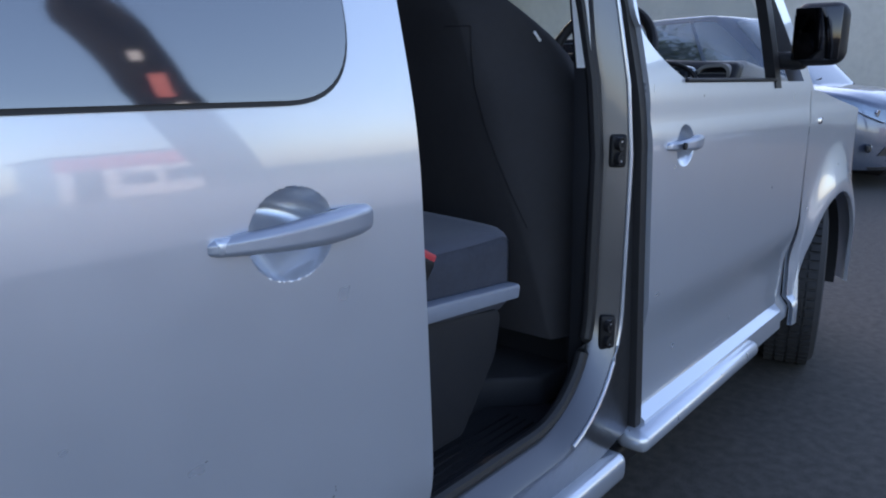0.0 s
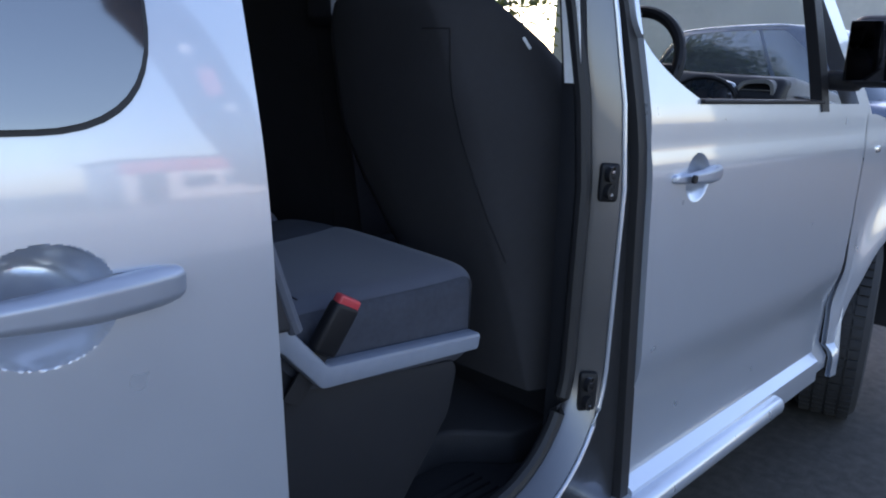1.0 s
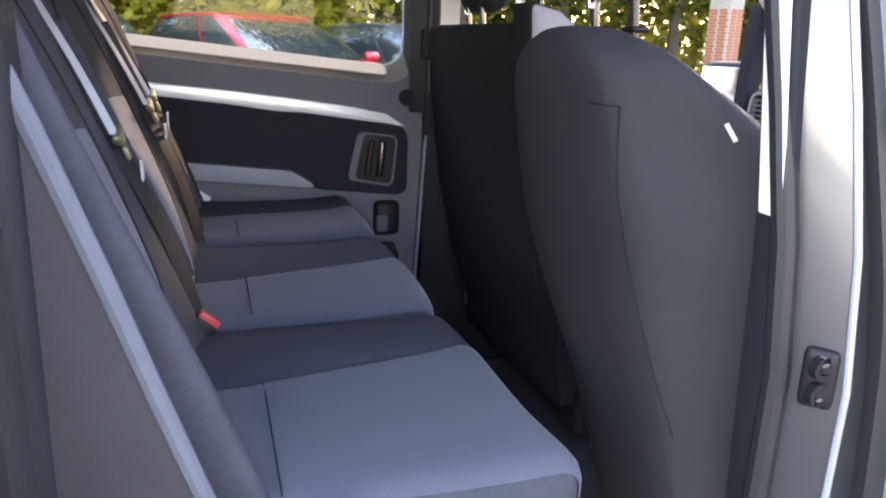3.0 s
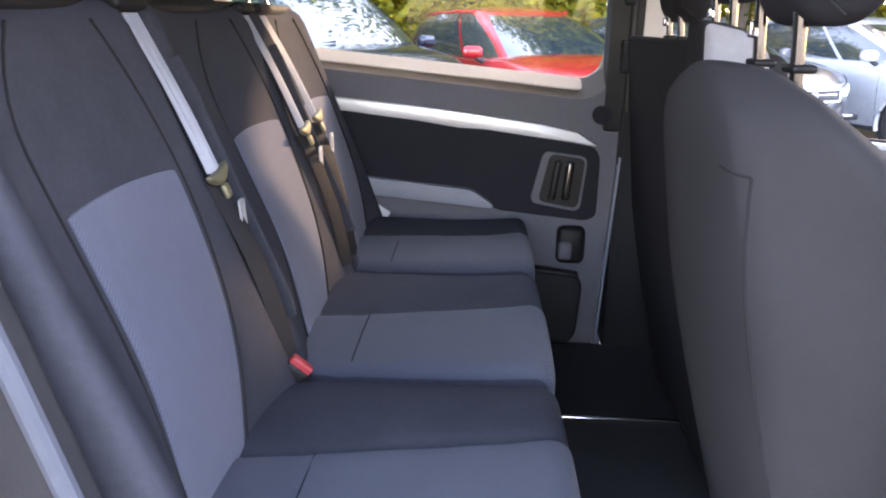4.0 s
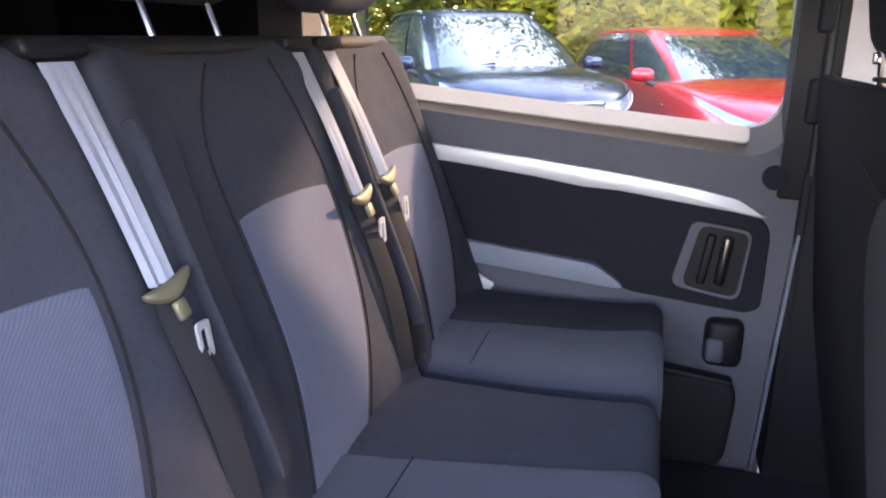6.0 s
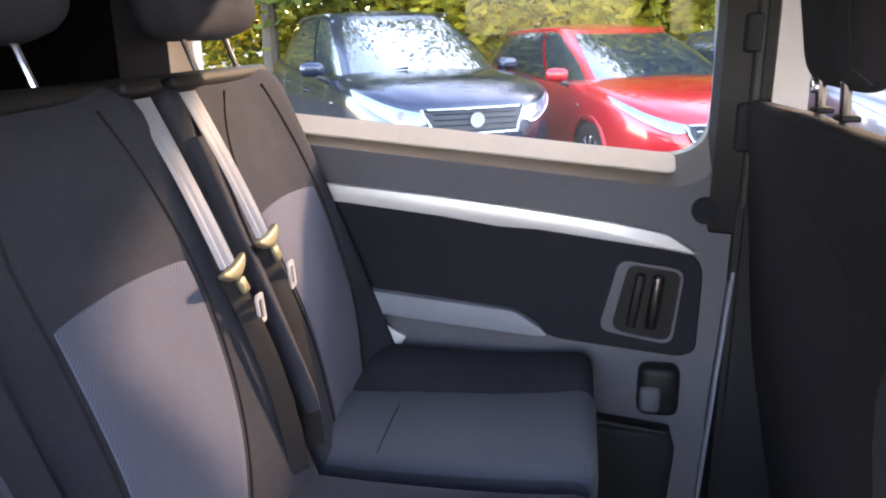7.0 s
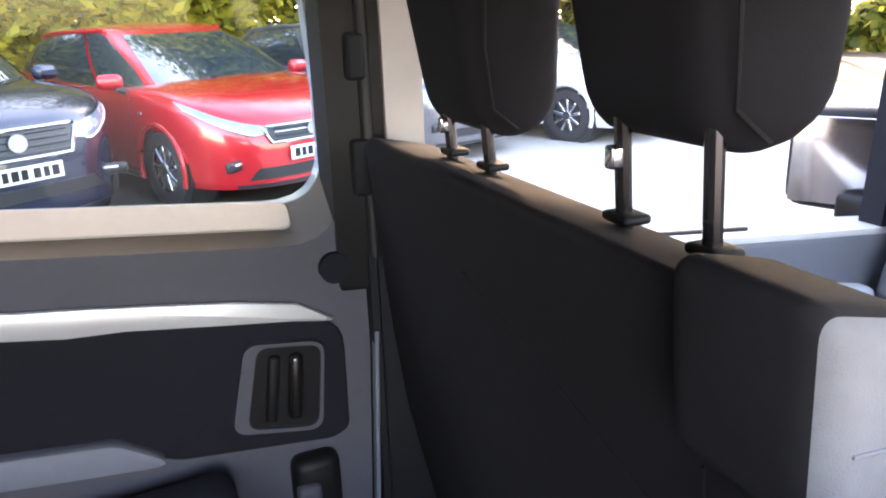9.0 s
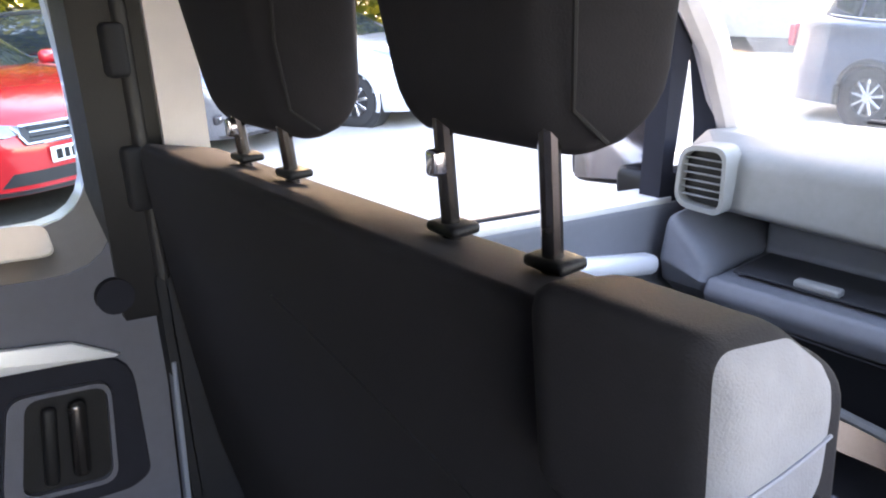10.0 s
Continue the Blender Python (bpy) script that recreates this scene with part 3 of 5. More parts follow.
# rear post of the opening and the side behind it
part("rear_post", sheet(0, 1, 0.40, 1.74, lambda x, z: 0.02 + tumble(z), 6, 30, 0.08, xl=lambda z: -0.97, xr=lambda z: -0.835), PAINT_IN, van, "dark-toned silver rear door post")
part("rear_post_trim", rbox((0.05, 0.08, 1.3), 0.02, at=(-0.845, 0.13, 1.12)), SHELL, van, "dark grey post trim")
part("side_panel", sheet(-2.6, -0.96, 0.33, 1.74, lambda x, z: 0.0 + tumble(z) + low_form(z), 30, 30, 0.03), PAINT, van, "silver-blue rear side panel")

# ---- inside: floor, step, far wall, roof ----
part("cabin_floor", prism(arc_poly([(-1.12, 0.22), (-0.62, 0.22), (-0.5, 0.30), (-0.16, 0.30), (-0.06, 0.20), (1.4, 0.16), (1.4, 1.76), (-1.12, 1.76)], [0, 0.05, 0.08, 0.08, 0.05, 0, 0, 0], 6), 0.38, 0.46, "z", 0.012, 3), MAT_FLOOR, van, "black rubber cabin floor")
part("step_tread", rbox((0.9, 0.30, 0.03), 0.01, at=(-0.48, 0.19, 0.37)), MAT_FLOOR, van, "black ribbed entry step")
for i in range(7):
    part("step_rib", rbox((0.42, 0.006, 0.006), 0.002, 1, at=(-0.36, 0.10 + 0.022 * i, 0.387)), BLACK, van)
part("floor_strip", rbox((0.36, 0.012, 0.008), 0.003, at=(-0.05, 1.29, 0.463)), CHROME, van, "bright floor strip")
part("floor_rail", rbox((0.22, 0.025, 0.012), 0.004, at=(-0.62, 0.33, 0.465)), DARKSTEEL, van, "seat floor rail")

SL = 1.77  # inner face of the far sliding door
wout = arc_poly([(-1.3, 0.44), (-0.05, 0.44), (-0.015, 1.10), (-0.012, 1.76), (-1.3, 1.76)], 0.02, 6)
wwin = arc_poly([(-1.18, 1.314), (-0.050, 1.200), (-0.050, 1.42), (-0.066, 1.70), (-1.18, 1.70)], [0.06, 0.10, 0.02, 0.06, 0.06], 6)
fd2 = part("far_sliding_door", ring(wout, wwin, SL, SL + 0.03, "y"), TRIM, van, "grey grained inner trim of the closed far sliding door")
ledge_out, ledge_in = wwin, [Vector(((p[0] + 0.64) * 0.985 - 0.64, (p[1] - 1.70) * 0.90 + 1.70)) for p in wwin]
bm = bmesh.new()
k = len(ledge_out)
o_ = [bm.verts.new((p[0], SL + 0.004, p[1])) for p in ledge_out]
i_ = [bm.verts.new((p[0], SL + 0.085, p[1])) for p in ledge_in]
for j in range(k):
    bm.faces.new((o_[j], o_[(j + 1) % k], i_[(j + 1) % k], i_[j]))
bmesh.ops.solidify(bm, geom=bm.faces[:], thickness=0.004)
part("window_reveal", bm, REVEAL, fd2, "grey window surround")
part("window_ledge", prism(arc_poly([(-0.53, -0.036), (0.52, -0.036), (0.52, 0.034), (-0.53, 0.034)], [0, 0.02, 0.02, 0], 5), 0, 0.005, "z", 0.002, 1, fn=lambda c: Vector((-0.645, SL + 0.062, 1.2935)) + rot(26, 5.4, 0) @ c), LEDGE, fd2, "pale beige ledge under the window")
skin_out = arc_poly([(-2.6, 0.3), (-0.01, 0.3), (-0.01, 1.0), (-0.01, 1.85), (-2.6, 1.85)], 0.02, 6)
wskin = [Vector((p[0], p[1])) for p in ledge_in]
part("far_side_panel", ring(skin_out, wskin, SL + 0.088, SL + 0.13, "y"), PAINT, van, "silver-blue far side panel")
glass_l = part("window_pane", prism(wskin, SL + 0.092, SL + 0.096, "y"), GLASS, fd2, "clear window glass")
glass_l.visible_shadow = False

# bright strip, black insert, lower facet, handle and cup on the far door
strip_top = [(-1.2, 1.235), (-0.8, 1.201), (-0.6, 1.182), (-0.43, 1.162), (-0.245, 1.137), (-0.14, 1.116), (-0.08, 1.078)]
strip_low = [(-0.09, 1.076), (-0.15, 1.086), (-0.247, 1.098), (-0.40, 1.118), (-0.48, 1.122), (-0.6, 1.140), (-0.8, 1.163), (-1.2, 1.2)]
part("trim_strip", prism(strip_top + strip_low, SL - 0.014, SL - 0.001, "y", 0.005, 2), STRIP, fd2, "bright silver trim strip")
insert = arc_poly([(-1.2, 1.195), (-0.75, 1.162), (-0.2, 1.094), (-0.066, 1.075), (-0.068, 0.865), (-0.10, 0.852), (-0.36, 0.878), (-0.45, 0.932), (-1.2, 1.01)], [0, 0.05, 0.05, 0.06, 0.07, 0.05, 0.1, 0.1, 0], 5)
part("door_insert", prism(insert, SL - 0.006, SL + 0.0, "y", 0.003, 1), TRIM_DARK, fd2, "black cloth door insert")
pad = arc_poly([(-1.2, 1.018), (-0.44, 0.943), (-0.35, 0.884), (-1.2, 0.965)], [0, 0.05, 0.02, 0], 5)
# light from above on this trim facet is put into its paler colour
part("door_lit_facet", prism(pad, SL - 0.03, SL - 0.0, "y", 0.004, 2), PAD, fd2, "lower door facet in blue-grey, lightened as lit from above")
ho = arc_poly([(-0.268, 0.908), (-0.118, 0.882), (-0.103, 1.046), (-0.232, 1.062)], 0.025, 5)
hi = arc_poly([(-0.243, 0.911), (-0.124, 0.890), (-0.109, 1.040), (-0.213, 1.054)], 0.022, 5)
hb = part("handle_bezel", ring(ho, hi, SL - 0.018, SL - 0.006, "y"), TRIM, fd2, "grey handle bezel")
part("handle_recess", prism(hi, SL - 0.009, SL - 0.004, "y"), BLACK, hb, "black recess")
part("pull_lever", rbox((0.024, 0.022, 0.118), 0.009, 3, at=(-0.158, SL - 0.02, 0.975), turn=rot(0, 6, 0)), DARKSTEEL, hb, "dark metal pull lever")
part("pull_grip", rbox((0.02, 0.016, 0.12), 0.007, 3, at=(-0.195, SL - 0.016, 0.975), turn=rot(0, 8, 0)), BLACK, hb)
cup = part("cup_holder", rbox((0.085, 0.05, 0.115), 0.02, at=(-0.138, SL - 0.012, 0.78)), BLACK, fd2, "black flip-out cup recess")
part("cup_flap", rbox((0.042, 0.03, 0.058), 0.012, at=(-0.156, SL - 0.033, 0.766)), TRIM, cup)
part("door_pocket", prism(arc_poly([(-0.85, 0.47), (-0.11, 0.47), (-0.095, 0.69), (-0.85, 0.75)], 0.05, 5), SL - 0.05, SL, "y", 0.015, 3), SHELL, fd2, "dark moulded door pocket")
part("pocket_opening", prism(arc_poly([(-0.5, 0.70), (-0.12, 0.672), (-0.105, 0.694), (-0.5, 0.74)], 0.01, 4), SL - 0.042, SL - 0.004, "y", 0.006, 2), BLACK, fd2)
part("trim_stud", disc((-0.073, SL - 0.004, 1.166), 0.026, "y", 0.02, 20), TRIM_DARK, fd2, "dark round trim stud")

# far door pillar
part("far_pillar_seal", rbox((0.022, 0.05, 1.3), 0.01, at=(-0.006, SL - 0.005, 1.09)), RUBBER, van, "black door seal")
part("far_pillar_edge", rbox((0.008, 0.02, 0.58), 0.003, at=(-0.03, SL - 0.022, 0.76), turn=rot(0, 3.0, 0)), RAIL, van, "thin bright door edge")
part("far_pillar_dark", prism([(-0.066, SL - 0.008), (0.02, SL - 0.03), (0.03, SL + 0.08), (-0.066, SL + 0.08)], 1.12, 1.78, "z", 0.01, 2), BLACK, van, "black upper door pillar")
part("far_pillar_light", prism([(0.018, SL - 0.045), (0.075, SL - 0.06), (0.11, SL + 0.07), (0.03, SL + 0.07)], 1.17, 1.78, "z", 0.012, 2), PILLAR_LIGHT, van, "pale pillar trim")
part("far_pillar_low", prism([(-0.02, SL - 0.03), (0.14, SL - 0.03), (0.14, SL + 0.08), (-0.02, SL + 0.08)], 0.44, 1.19, "z", 0.012, 2), SHELL, van, "dark lower pillar trim")
part("pillar_catch", rbox((0.03, 0.03, 0.09), 0.008, at=(-0.02, SL - 0.022, 1.33)), SHELL, van)
part("pillar_catch", rbox((0.03, 0.03, 0.07), 0.008, at=(-0.02, SL - 0.022, 1.50)), SHELL, van)

# roof and load space
part("headliner", rbox((2.7, 1.56, 0.03), 0.01, at=(-0.55, 0.97, 1.79)), HEADLINER, van, "light grey headliner")
part("roof", rbox((3.4, 1.62, 0.05), 0.02, at=(-0.95, 0.96, 1.87)), PAINT, van, "silver-blue roof")
# made-up black panel gives the darkness of the unlit load space
part("load_backdrop", rbox((0.05, 1.76, 1.36), 0.02, at=(-1.95, 0.95, 1.10)), BLACK, van, "black panel standing in for the dark load space")
part("load_lining", rbox((0.70, 0.03, 1.34), 0.01, at=(-1.62, 1.80, 1.10)), BLACK, van, "black load space lining")
part("load_lining", rbox((1.0, 0.03, 1.34), 0.01, at=(-1.47, 0.14, 1.10)), BLACK, van, "black load space lining")
part("load_floor", rbox((0.9, 1.66, 0.04), 0.01, at=(-1.5, 0.95, 0.44)), MAT_FLOOR, van, "black load floor")
part("roof_side", rbox((3.3, 0.1, 0.12), 0.03, at=(-0.95, 1.83, 1.81)), PAINT, van)

# ---- far front door, mirror, dashboard ----
fo = arc_poly([(0.105, 0.45), (1.62, 0.45), (1.62, 1.01), (1.25, 1.04), (0.105, 1.145)], 0.02, 4)
fl = part("far_front_door", prism(fo, SL - 0.02, SL + 0.1, "y", 0.012, 2), DASH_LOW, van, "blue-grey trim of the far front door")
part("window_sill", prism([(0.105, 1.135), (1.25, 1.032), (1.25, 1.052), (0.105, 1.158)], SL - 0.015, SL + 0.1, "y", 0.006, 2), HEADLINER, fl, "pale window sill")
part("sill_slot", rbox((0.28, 0.012, 0.012), 0.003, at=(0.70, SL + 0.03, 1.105), turn=rot(0, 5, 0)), BLACK, fl)
part("armrest", rbox((0.34, 0.06, 0.05), 0.02, at=(0.97, SL - 0.045, 0.945), turn=rot(0, 11, 0)), STRIP, fl, "pale pull armrest")
part("door_lever", rbox((0.10, 0.02, 0.03), 0.008, at=(1.08, SL - 0.03, 0.855)), BLACK, fl)
mirror(1, (1.315, 2.0, 1.165), fl, 1.12, 28)
part("far_a_pillar", tube([(0.85, SL - 0.09, 1.80), (1.15, SL - 0.04, 1.62), (1.34, SL - 0.03, 1.42), (1.45, SL - 0.02, 1.25), (1.54, SL - 0.02, 1.05)], 0.042, 10), PILLAR_LIGHT, van, "pale windscreen pillar trim")
part("quarter_frame", ring(arc_poly([(1.20, 1.04), (1.46, 1.02), (1.44, 1.22), (1.405, 1.40), (1.225, 1.52)], 0.02, 4), arc_poly([(1.248, 1.11), (1.425, 1.10), (1.416, 1.22), (1.38, 1.37), (1.292, 1.43)], 0.015, 4), SL - 0.01, SL + 0.05, "y"), TRIM_DARK, van, "dark quarter window frame")

dash = thing("dashboard", "grey moulded dashboard with side air vents under the windscreen", "dashboard")
up = arc_poly([(1.21, 1.065), (1.225, 1.19), (1.30, 1.222), (1.9, 1.16), (1.9, 0.98), (1.3, 1.03)], [0.02, 0.06, 0.04, 0.02, 0, 0.03], 6)
part("upper_pad", prism(up, 0.22, 1.715, "y", 0.02, 3, fn=lambda c: Vector((c.x, c.y, c.z - 0.10 * max(0.0, min(0.5, 1.62 - c.y)) * (c.z < 1.1)))), DASH, dash, "grey soft upper pad")
lo = arc_poly([(1.145, 0.845), (1.130, 0.882), (1.150, 0.915), (1.20, 0.910), (1.40, 0.917), (1.40, 0.99), (1.8, 0.99), (1.8, 0.5), (1.45, 0.5), (1.25, 0.79)], [0.02, 0.03, 0.02, 0.02, 0.02, 0, 0, 0, 0.05, 0.06], 6)
part("lower_pad", prism(lo, 0.22, 1.58, "y", 0.012, 3), DASH_LOW, dash, "blue-grey lower pad with an open shelf")
cheek = arc_poly([(1.150, 0.875), (1.135, 0.93), (1.160, 1.035), (1.30, 1.045), (1.8, 1.04), (1.8, 0.5), (1.45, 0.5), (1.25, 0.79)], [0.02, 0.03, 0.04, 0, 0, 0, 0.05, 0.06], 6)
part("end_cheek", prism(cheek, 1.581, 1.71, "y", 0.02, 4, fn=lambda c: Vector((c.x, c.y, c.z - 0.95 * max(0.0, 1.69 - c.y) * max(0.0, min(1.0, (c.z - 0.90) / 0.1))))), DASH_LOW, dash, "rounded blue-grey dashboard end")
# dark sheet paints the shadow under the upper pad
part("shelf_shade", rbox((0.17, 0.80, 0.006), 0.003, at=(1.29, 1.15, 0.922)), MAT_FLOOR, dash, "dark sheet for the shadow in the shelf")
part("shelf_latch", rbox((0.03, 0.10, 0.018), 0.007, at=(1.22, 1.36, 0.932)), DASH, dash, "grey shelf latch")
part("glove_tray", prism(arc_poly([(1.20, 0.66), (1.205, 0.83), (1.6, 0.84), (1.6, 0.6), (1.3, 0.6)], 0.03, 4), 0.75, 1.47, "y", 0.01, 2), BLACK, dash, "black open tray")
part("tray_edge", tube([(1.17, 1.52, 0.80), (1.165, 1.44, 0.745), (1.165, 1.30, 0.700), (1.17, 1.10, 0.672), (1.18, 0.80, 0.665)], 0.012, 8), DASH, dash, "grey tray edge")
part("panel_line", tube([(1.139, y, 0.842 + 0.02 * (y - 1.3)) for y in (0.8, 1.1, 1.4, 1.6, 1.69)], 0.002, 6), BLACK, dash)


def air_vent(y0, y1, parent):
    fr = part("air_vent", ring(arc_poly([(y0, 1.052), (y1, 1.058), (y1 - 0.012, 1.205), (y0, 1.212)], [0.03, 0.045, 0.05, 0.035], 6), arc_poly([(y0 + 0.010, 1.064), (y1 - 0.010, 1.070), (y1 - 0.020, 1.194), (y0 + 0.010, 1.200)], [0.024, 0.036, 0.04, 0.028], 6), 1.172, 1.235, "x"), DASH, parent, "grey-framed air vent")
    part("vent_back", prism(arc_poly([(y0 + 0.008, 1.062), (y1 - 0.008, 1.068), (y1 - 0.018, 1.196), (y0 + 0.008, 1.202)], 0.03, 5), 1.200, 1.208, "x"), BLACK, fr)
    for i in range(6):
        part("slat", rbox((0.016, y1 - y0 - 0.030, 0.003), 0.0013, 1, at=(1.186, (y0 + y1) / 2 - 0.003, 1.088 + 0.0175 * i), turn=rot(0, 8, 0)), DASH, fr)


part("demister_slot", rbox((0.03, 1.0, 0.01), 0.004, at=(1.62, 0.97, 1.223)), BLACK, dash, "black demister slot")
screen_pod = part("centre_screen", rbox((0.03, 0.24, 0.15), 0.012, at=(1.165, 0.86, 1.235), turn=rot(0, -12, 0)), BLACK, dash, "black centre display")
part("screen_glass", rbox((0.004, 0.20, 0.11), 0.003, at=(1.146, 0.86, 1.237), turn=rot(0, -12, 0)), GLASS_DARK, screen_pod)
air_vent(1.572, 1.702, dash)
air_vent(0.24, 0.37, dash)
cowl = arc_poly([(1.165, 1.02), (1.16, 1.17), (1.22, 1.235), (1.40, 1.225), (1.40, 1.0)], [0.02, 0.05, 0.04, 0.02, 0], 5)
# grey dash covered in black: the shade on this side is in the colour
part("driver_dash_shade", prism(cowl, 0.222, 0.74, "y", 0.02, 3, fn=lambda c: Vector((c.x, c.y, c.z - 0.16 * max(0.0, 0.36 - c.y)))), BLACK, dash, "driver-side dashboard, blackened for the shade on it")
dial = part("instrument_dial", prism(arc_poly([(0.34, 1.075), (0.56, 1.075), (0.55, 1.195), (0.45, 1.215), (0.35, 1.195)], 0.03, 4), 1.135, 1.175, "x", 0.008, 2), GLASS_DARK, dash, "dark instrument glass")
part("dial_rim", tube([(1.138, 0.45 + 0.11 * math.cos(a), 1.14 + 0.07 * math.sin(a)) for a in [math.pi * k / 12 for k in range(13)]], 0.008, 6), BLACK, dial)
part("stalk", tube([(0.72, 0.40, 1.165), (0.70, 0.28, 1.145)], [0.008, 0.012], 8), BLADE, dash, "pale control stalk")


sw = thing("steering_wheel", "black steering wheel with a pale lower spoke", "steering wheel")
bm = bmesh.new()
n, m_ = 40, 10
c, ax1, ax2 = Vector((0.62, 0.45, 1.222)), Vector((0, 1, 0)), Vector((0.42, 0, 0.907))
nn = ax1.cross(ax2)
rows = []
for i in range(n):
    a = 2 * math.pi * i / n
    d = math.cos(a) * ax1 + math.sin(a) * ax2
    rows.append([bm.verts.new(c + d * (0.168 + 0.016 * math.cos(2 * math.pi * j / m_)) + nn * 0.016 * math.sin(2 * math.pi * j / m_)) for j in range(m_)])
for i in range(n):
    for j in range(m_):
        bm.faces.new((rows[i][j], rows[(i + 1) % n][j], rows[(i + 1) % n][(j + 1) % m_], rows[i][(j + 1) % m_]))
bmesh.ops.recalc_face_normals(bm, faces=bm.faces[:])
part("rim", bm, BLACK, sw)
hubp = part("hub", rbox((0.07, 0.15, 0.14), 0.03, at=c + nn * 0.02, turn=rot(0, 25, 0), div=6), SHELL, sw)
part("spoke", tube([c, c + ax1 * 0.18], 0.014, 8), SHELL, sw)
part("spoke", tube([c, c - ax1 * 0.18], 0.014, 8), SHELL, sw)
part("spoke", tube([c, c - ax2 * 0.18], 0.016, 8), CHROME, sw)
part("column", tube([c + Vector((0.03, 0, -0.01)), c + Vector((0.4, 0, -0.18))], 0.05, 12), BLACK, sw)

screen = bmesh.new()
vs = [screen.verts.new(p) for p in ((1.85, 0.2, 1.14), (1.85, 1.72, 1.14), (0.75, 1.6, 1.80), (0.75, 0.32, 1.80))]
screen.faces.new(vs)
bmesh.ops.solidify(screen, geom=screen.faces[:], thickness=0.005)
ws = part("windscreen", screen, GLASS, van, "clear windscreen")
ws.visible_shadow = False


# ---- rear bench: three seats ----
UP, FWD = Vector((-0.34, 0, 0.94)).normalized(), Vector((0.94, 0, 0.34)).normalized()
BACK_TURN = Matrix((FWD, Vector((0, 1, 0)), UP)).transposed()


def rear_seat(y0, y1, label, panel, rest, big=0.0, channel=None):
    """One place of the bench: cushion, backrest, cloth insets, head restraint on two posts. panel is the cushion panel's width,
    rest the middle of the head restraint, channel the belt channel's edges at its top and foot."""
    w, yc = y1 - y0, (y0 + y1) / 2
    seat = thing("rear_seat", label, "seat", "rear bench seats")

    def crown(co):
        a = 1 - (2 * co.x / 0.60) ** 2 * 0.4
        b = 1 - (2 * co.y / w) ** 4
        front = max(0.0, co.x / 0.27) ** 3 * (1 - 0.5 * abs(2 * co.y / w) ** 3)
        edge = (co.y + w / 2 - panel) - 0.13 * (co.x + 0.02)
        dip = 0.004 * math.exp(-(((co.x + 0.085) / 0.009) ** 2)) * (edge < 0) + 0.004 * math.exp(-((edge / 0.012) ** 2))
        sag = 0.004 * math.sin(9 * co.x + 5 * co.y) * math.sin(7 * co.y + 3 * y0)
        nose = 0.030 * math.exp(-(((co.y + w / 2) / 0.10) ** 2)) * max(0.0, co.x / 0.28) * (big > 0)
        return Vector((co.x + nose, co.y, co.z + (0.018 * a * b - dip + sag if co.z > 0 else 0) + 0.018 * front * (co.z > 0) + 0.02 * max(0, -co.x - 0.1)))

    part("cushion", rbox((0.56, w - 0.008, 0.17), 0.038, at=(-0.556, yc, 0.765), div=36, deform=crown), CLOTH, seat, "charcoal cloth cushion")
    pan = rbox((0.56, w - 0.008, 0.17), 0.038, at=(-0.556, yc, 0.765), div=36, deform=crown)
    for co, no in (((-0.52, y0 + panel, 0), (-0.13, 1, 0)), ((-0.775, 0, 0), (-1, 0, 0)), ((0, y0 + 0.014, 0), (0, -1, 0)), ((0, 0, 0.70), (0, 0, -1))):
        bmesh.ops.bisect_plane(pan, geom=pan.verts[:] + pan.edges[:] + pan.faces[:], plane_co=co, plane_no=no, clear_outer=True)
    pan.normal_update()
    for v in pan.verts:
        v.co += v.normal * 0.0025
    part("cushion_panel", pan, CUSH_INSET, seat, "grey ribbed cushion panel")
    part("cushion_seam", tube([(-0.621, y0 + 0.02 + (panel - 0.03) * k / 10, 0.8665 + 0.004 * math.sin(math.pi * k / 10)) for k in range(11)], 0.0013, 6), SEAM_SOFT, seat)
    h = 0.70

    def front(y, z):
        """How far the padding stands forward of the plain back, by the place across and up."""
        u = 2 * y / w
        f = 0.045 * min(1.0, abs(u)) ** 3 * (1 - 0.3 * z / h)
        if big and u < -0.40:
            t = min(1.0, (-u - 0.40) / 0.60)
            f = 0.003 + big * t**1.4 * (1 - 0.15 * z / h)
        lum = 0.02 * math.exp(-(((z + 0.15) / 0.16) ** 2)) * max(0.0, 1 - u * u)
        return f + lum

    def bolster(co):
        s = 1 - 0.10 * max(0.0, co.z / (h / 2)) ** 3
        return Vector((co.x + (front(co.y, co.z) if co.x > 0 else 0), co.y * s, co.z))

    base = Vector((-0.783, yc, 0.80)) + UP * (h / 2 - 0.03)
    part("backrest", rbox((0.13, w - 0.008, h), 0.05, at=base, turn=BACK_TURN, div=26, deform=bolster), CLOTH, seat, "charcoal cloth backrest")

    def edge(v, right):
        """Inset outline: v runs from 0 at its top to 1 at the cushion."""
        k = w / 0.555
        return (0.466 - 0.005 * v - 0.155 * v * v if right else 0.206 - 0.012 * v - 0.075 * v * v) * k - w / 2

    def inset(co):
        v = max(0.0, min(1.0, (0.19 - co.z) / 0.39))
        y = edge(v, False) + (edge(v, True) - edge(v, False)) * (co.y + 0.5)
        z = co.z - 0.103
        return Vector((co.x + 0.062 + front(y, z), y, z + 0.008 * (1 - (2 * co.y) ** 2) * (co.z > 0.14)))

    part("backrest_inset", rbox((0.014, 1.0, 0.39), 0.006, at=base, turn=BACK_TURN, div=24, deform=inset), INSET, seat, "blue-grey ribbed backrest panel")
    for right in (False, True):
        pts = []
        for i in range(22):
            z = -0.29 + 0.60 * i / 21
            v = max(-0.6, min(1.0, (0.09 - z) / 0.40))
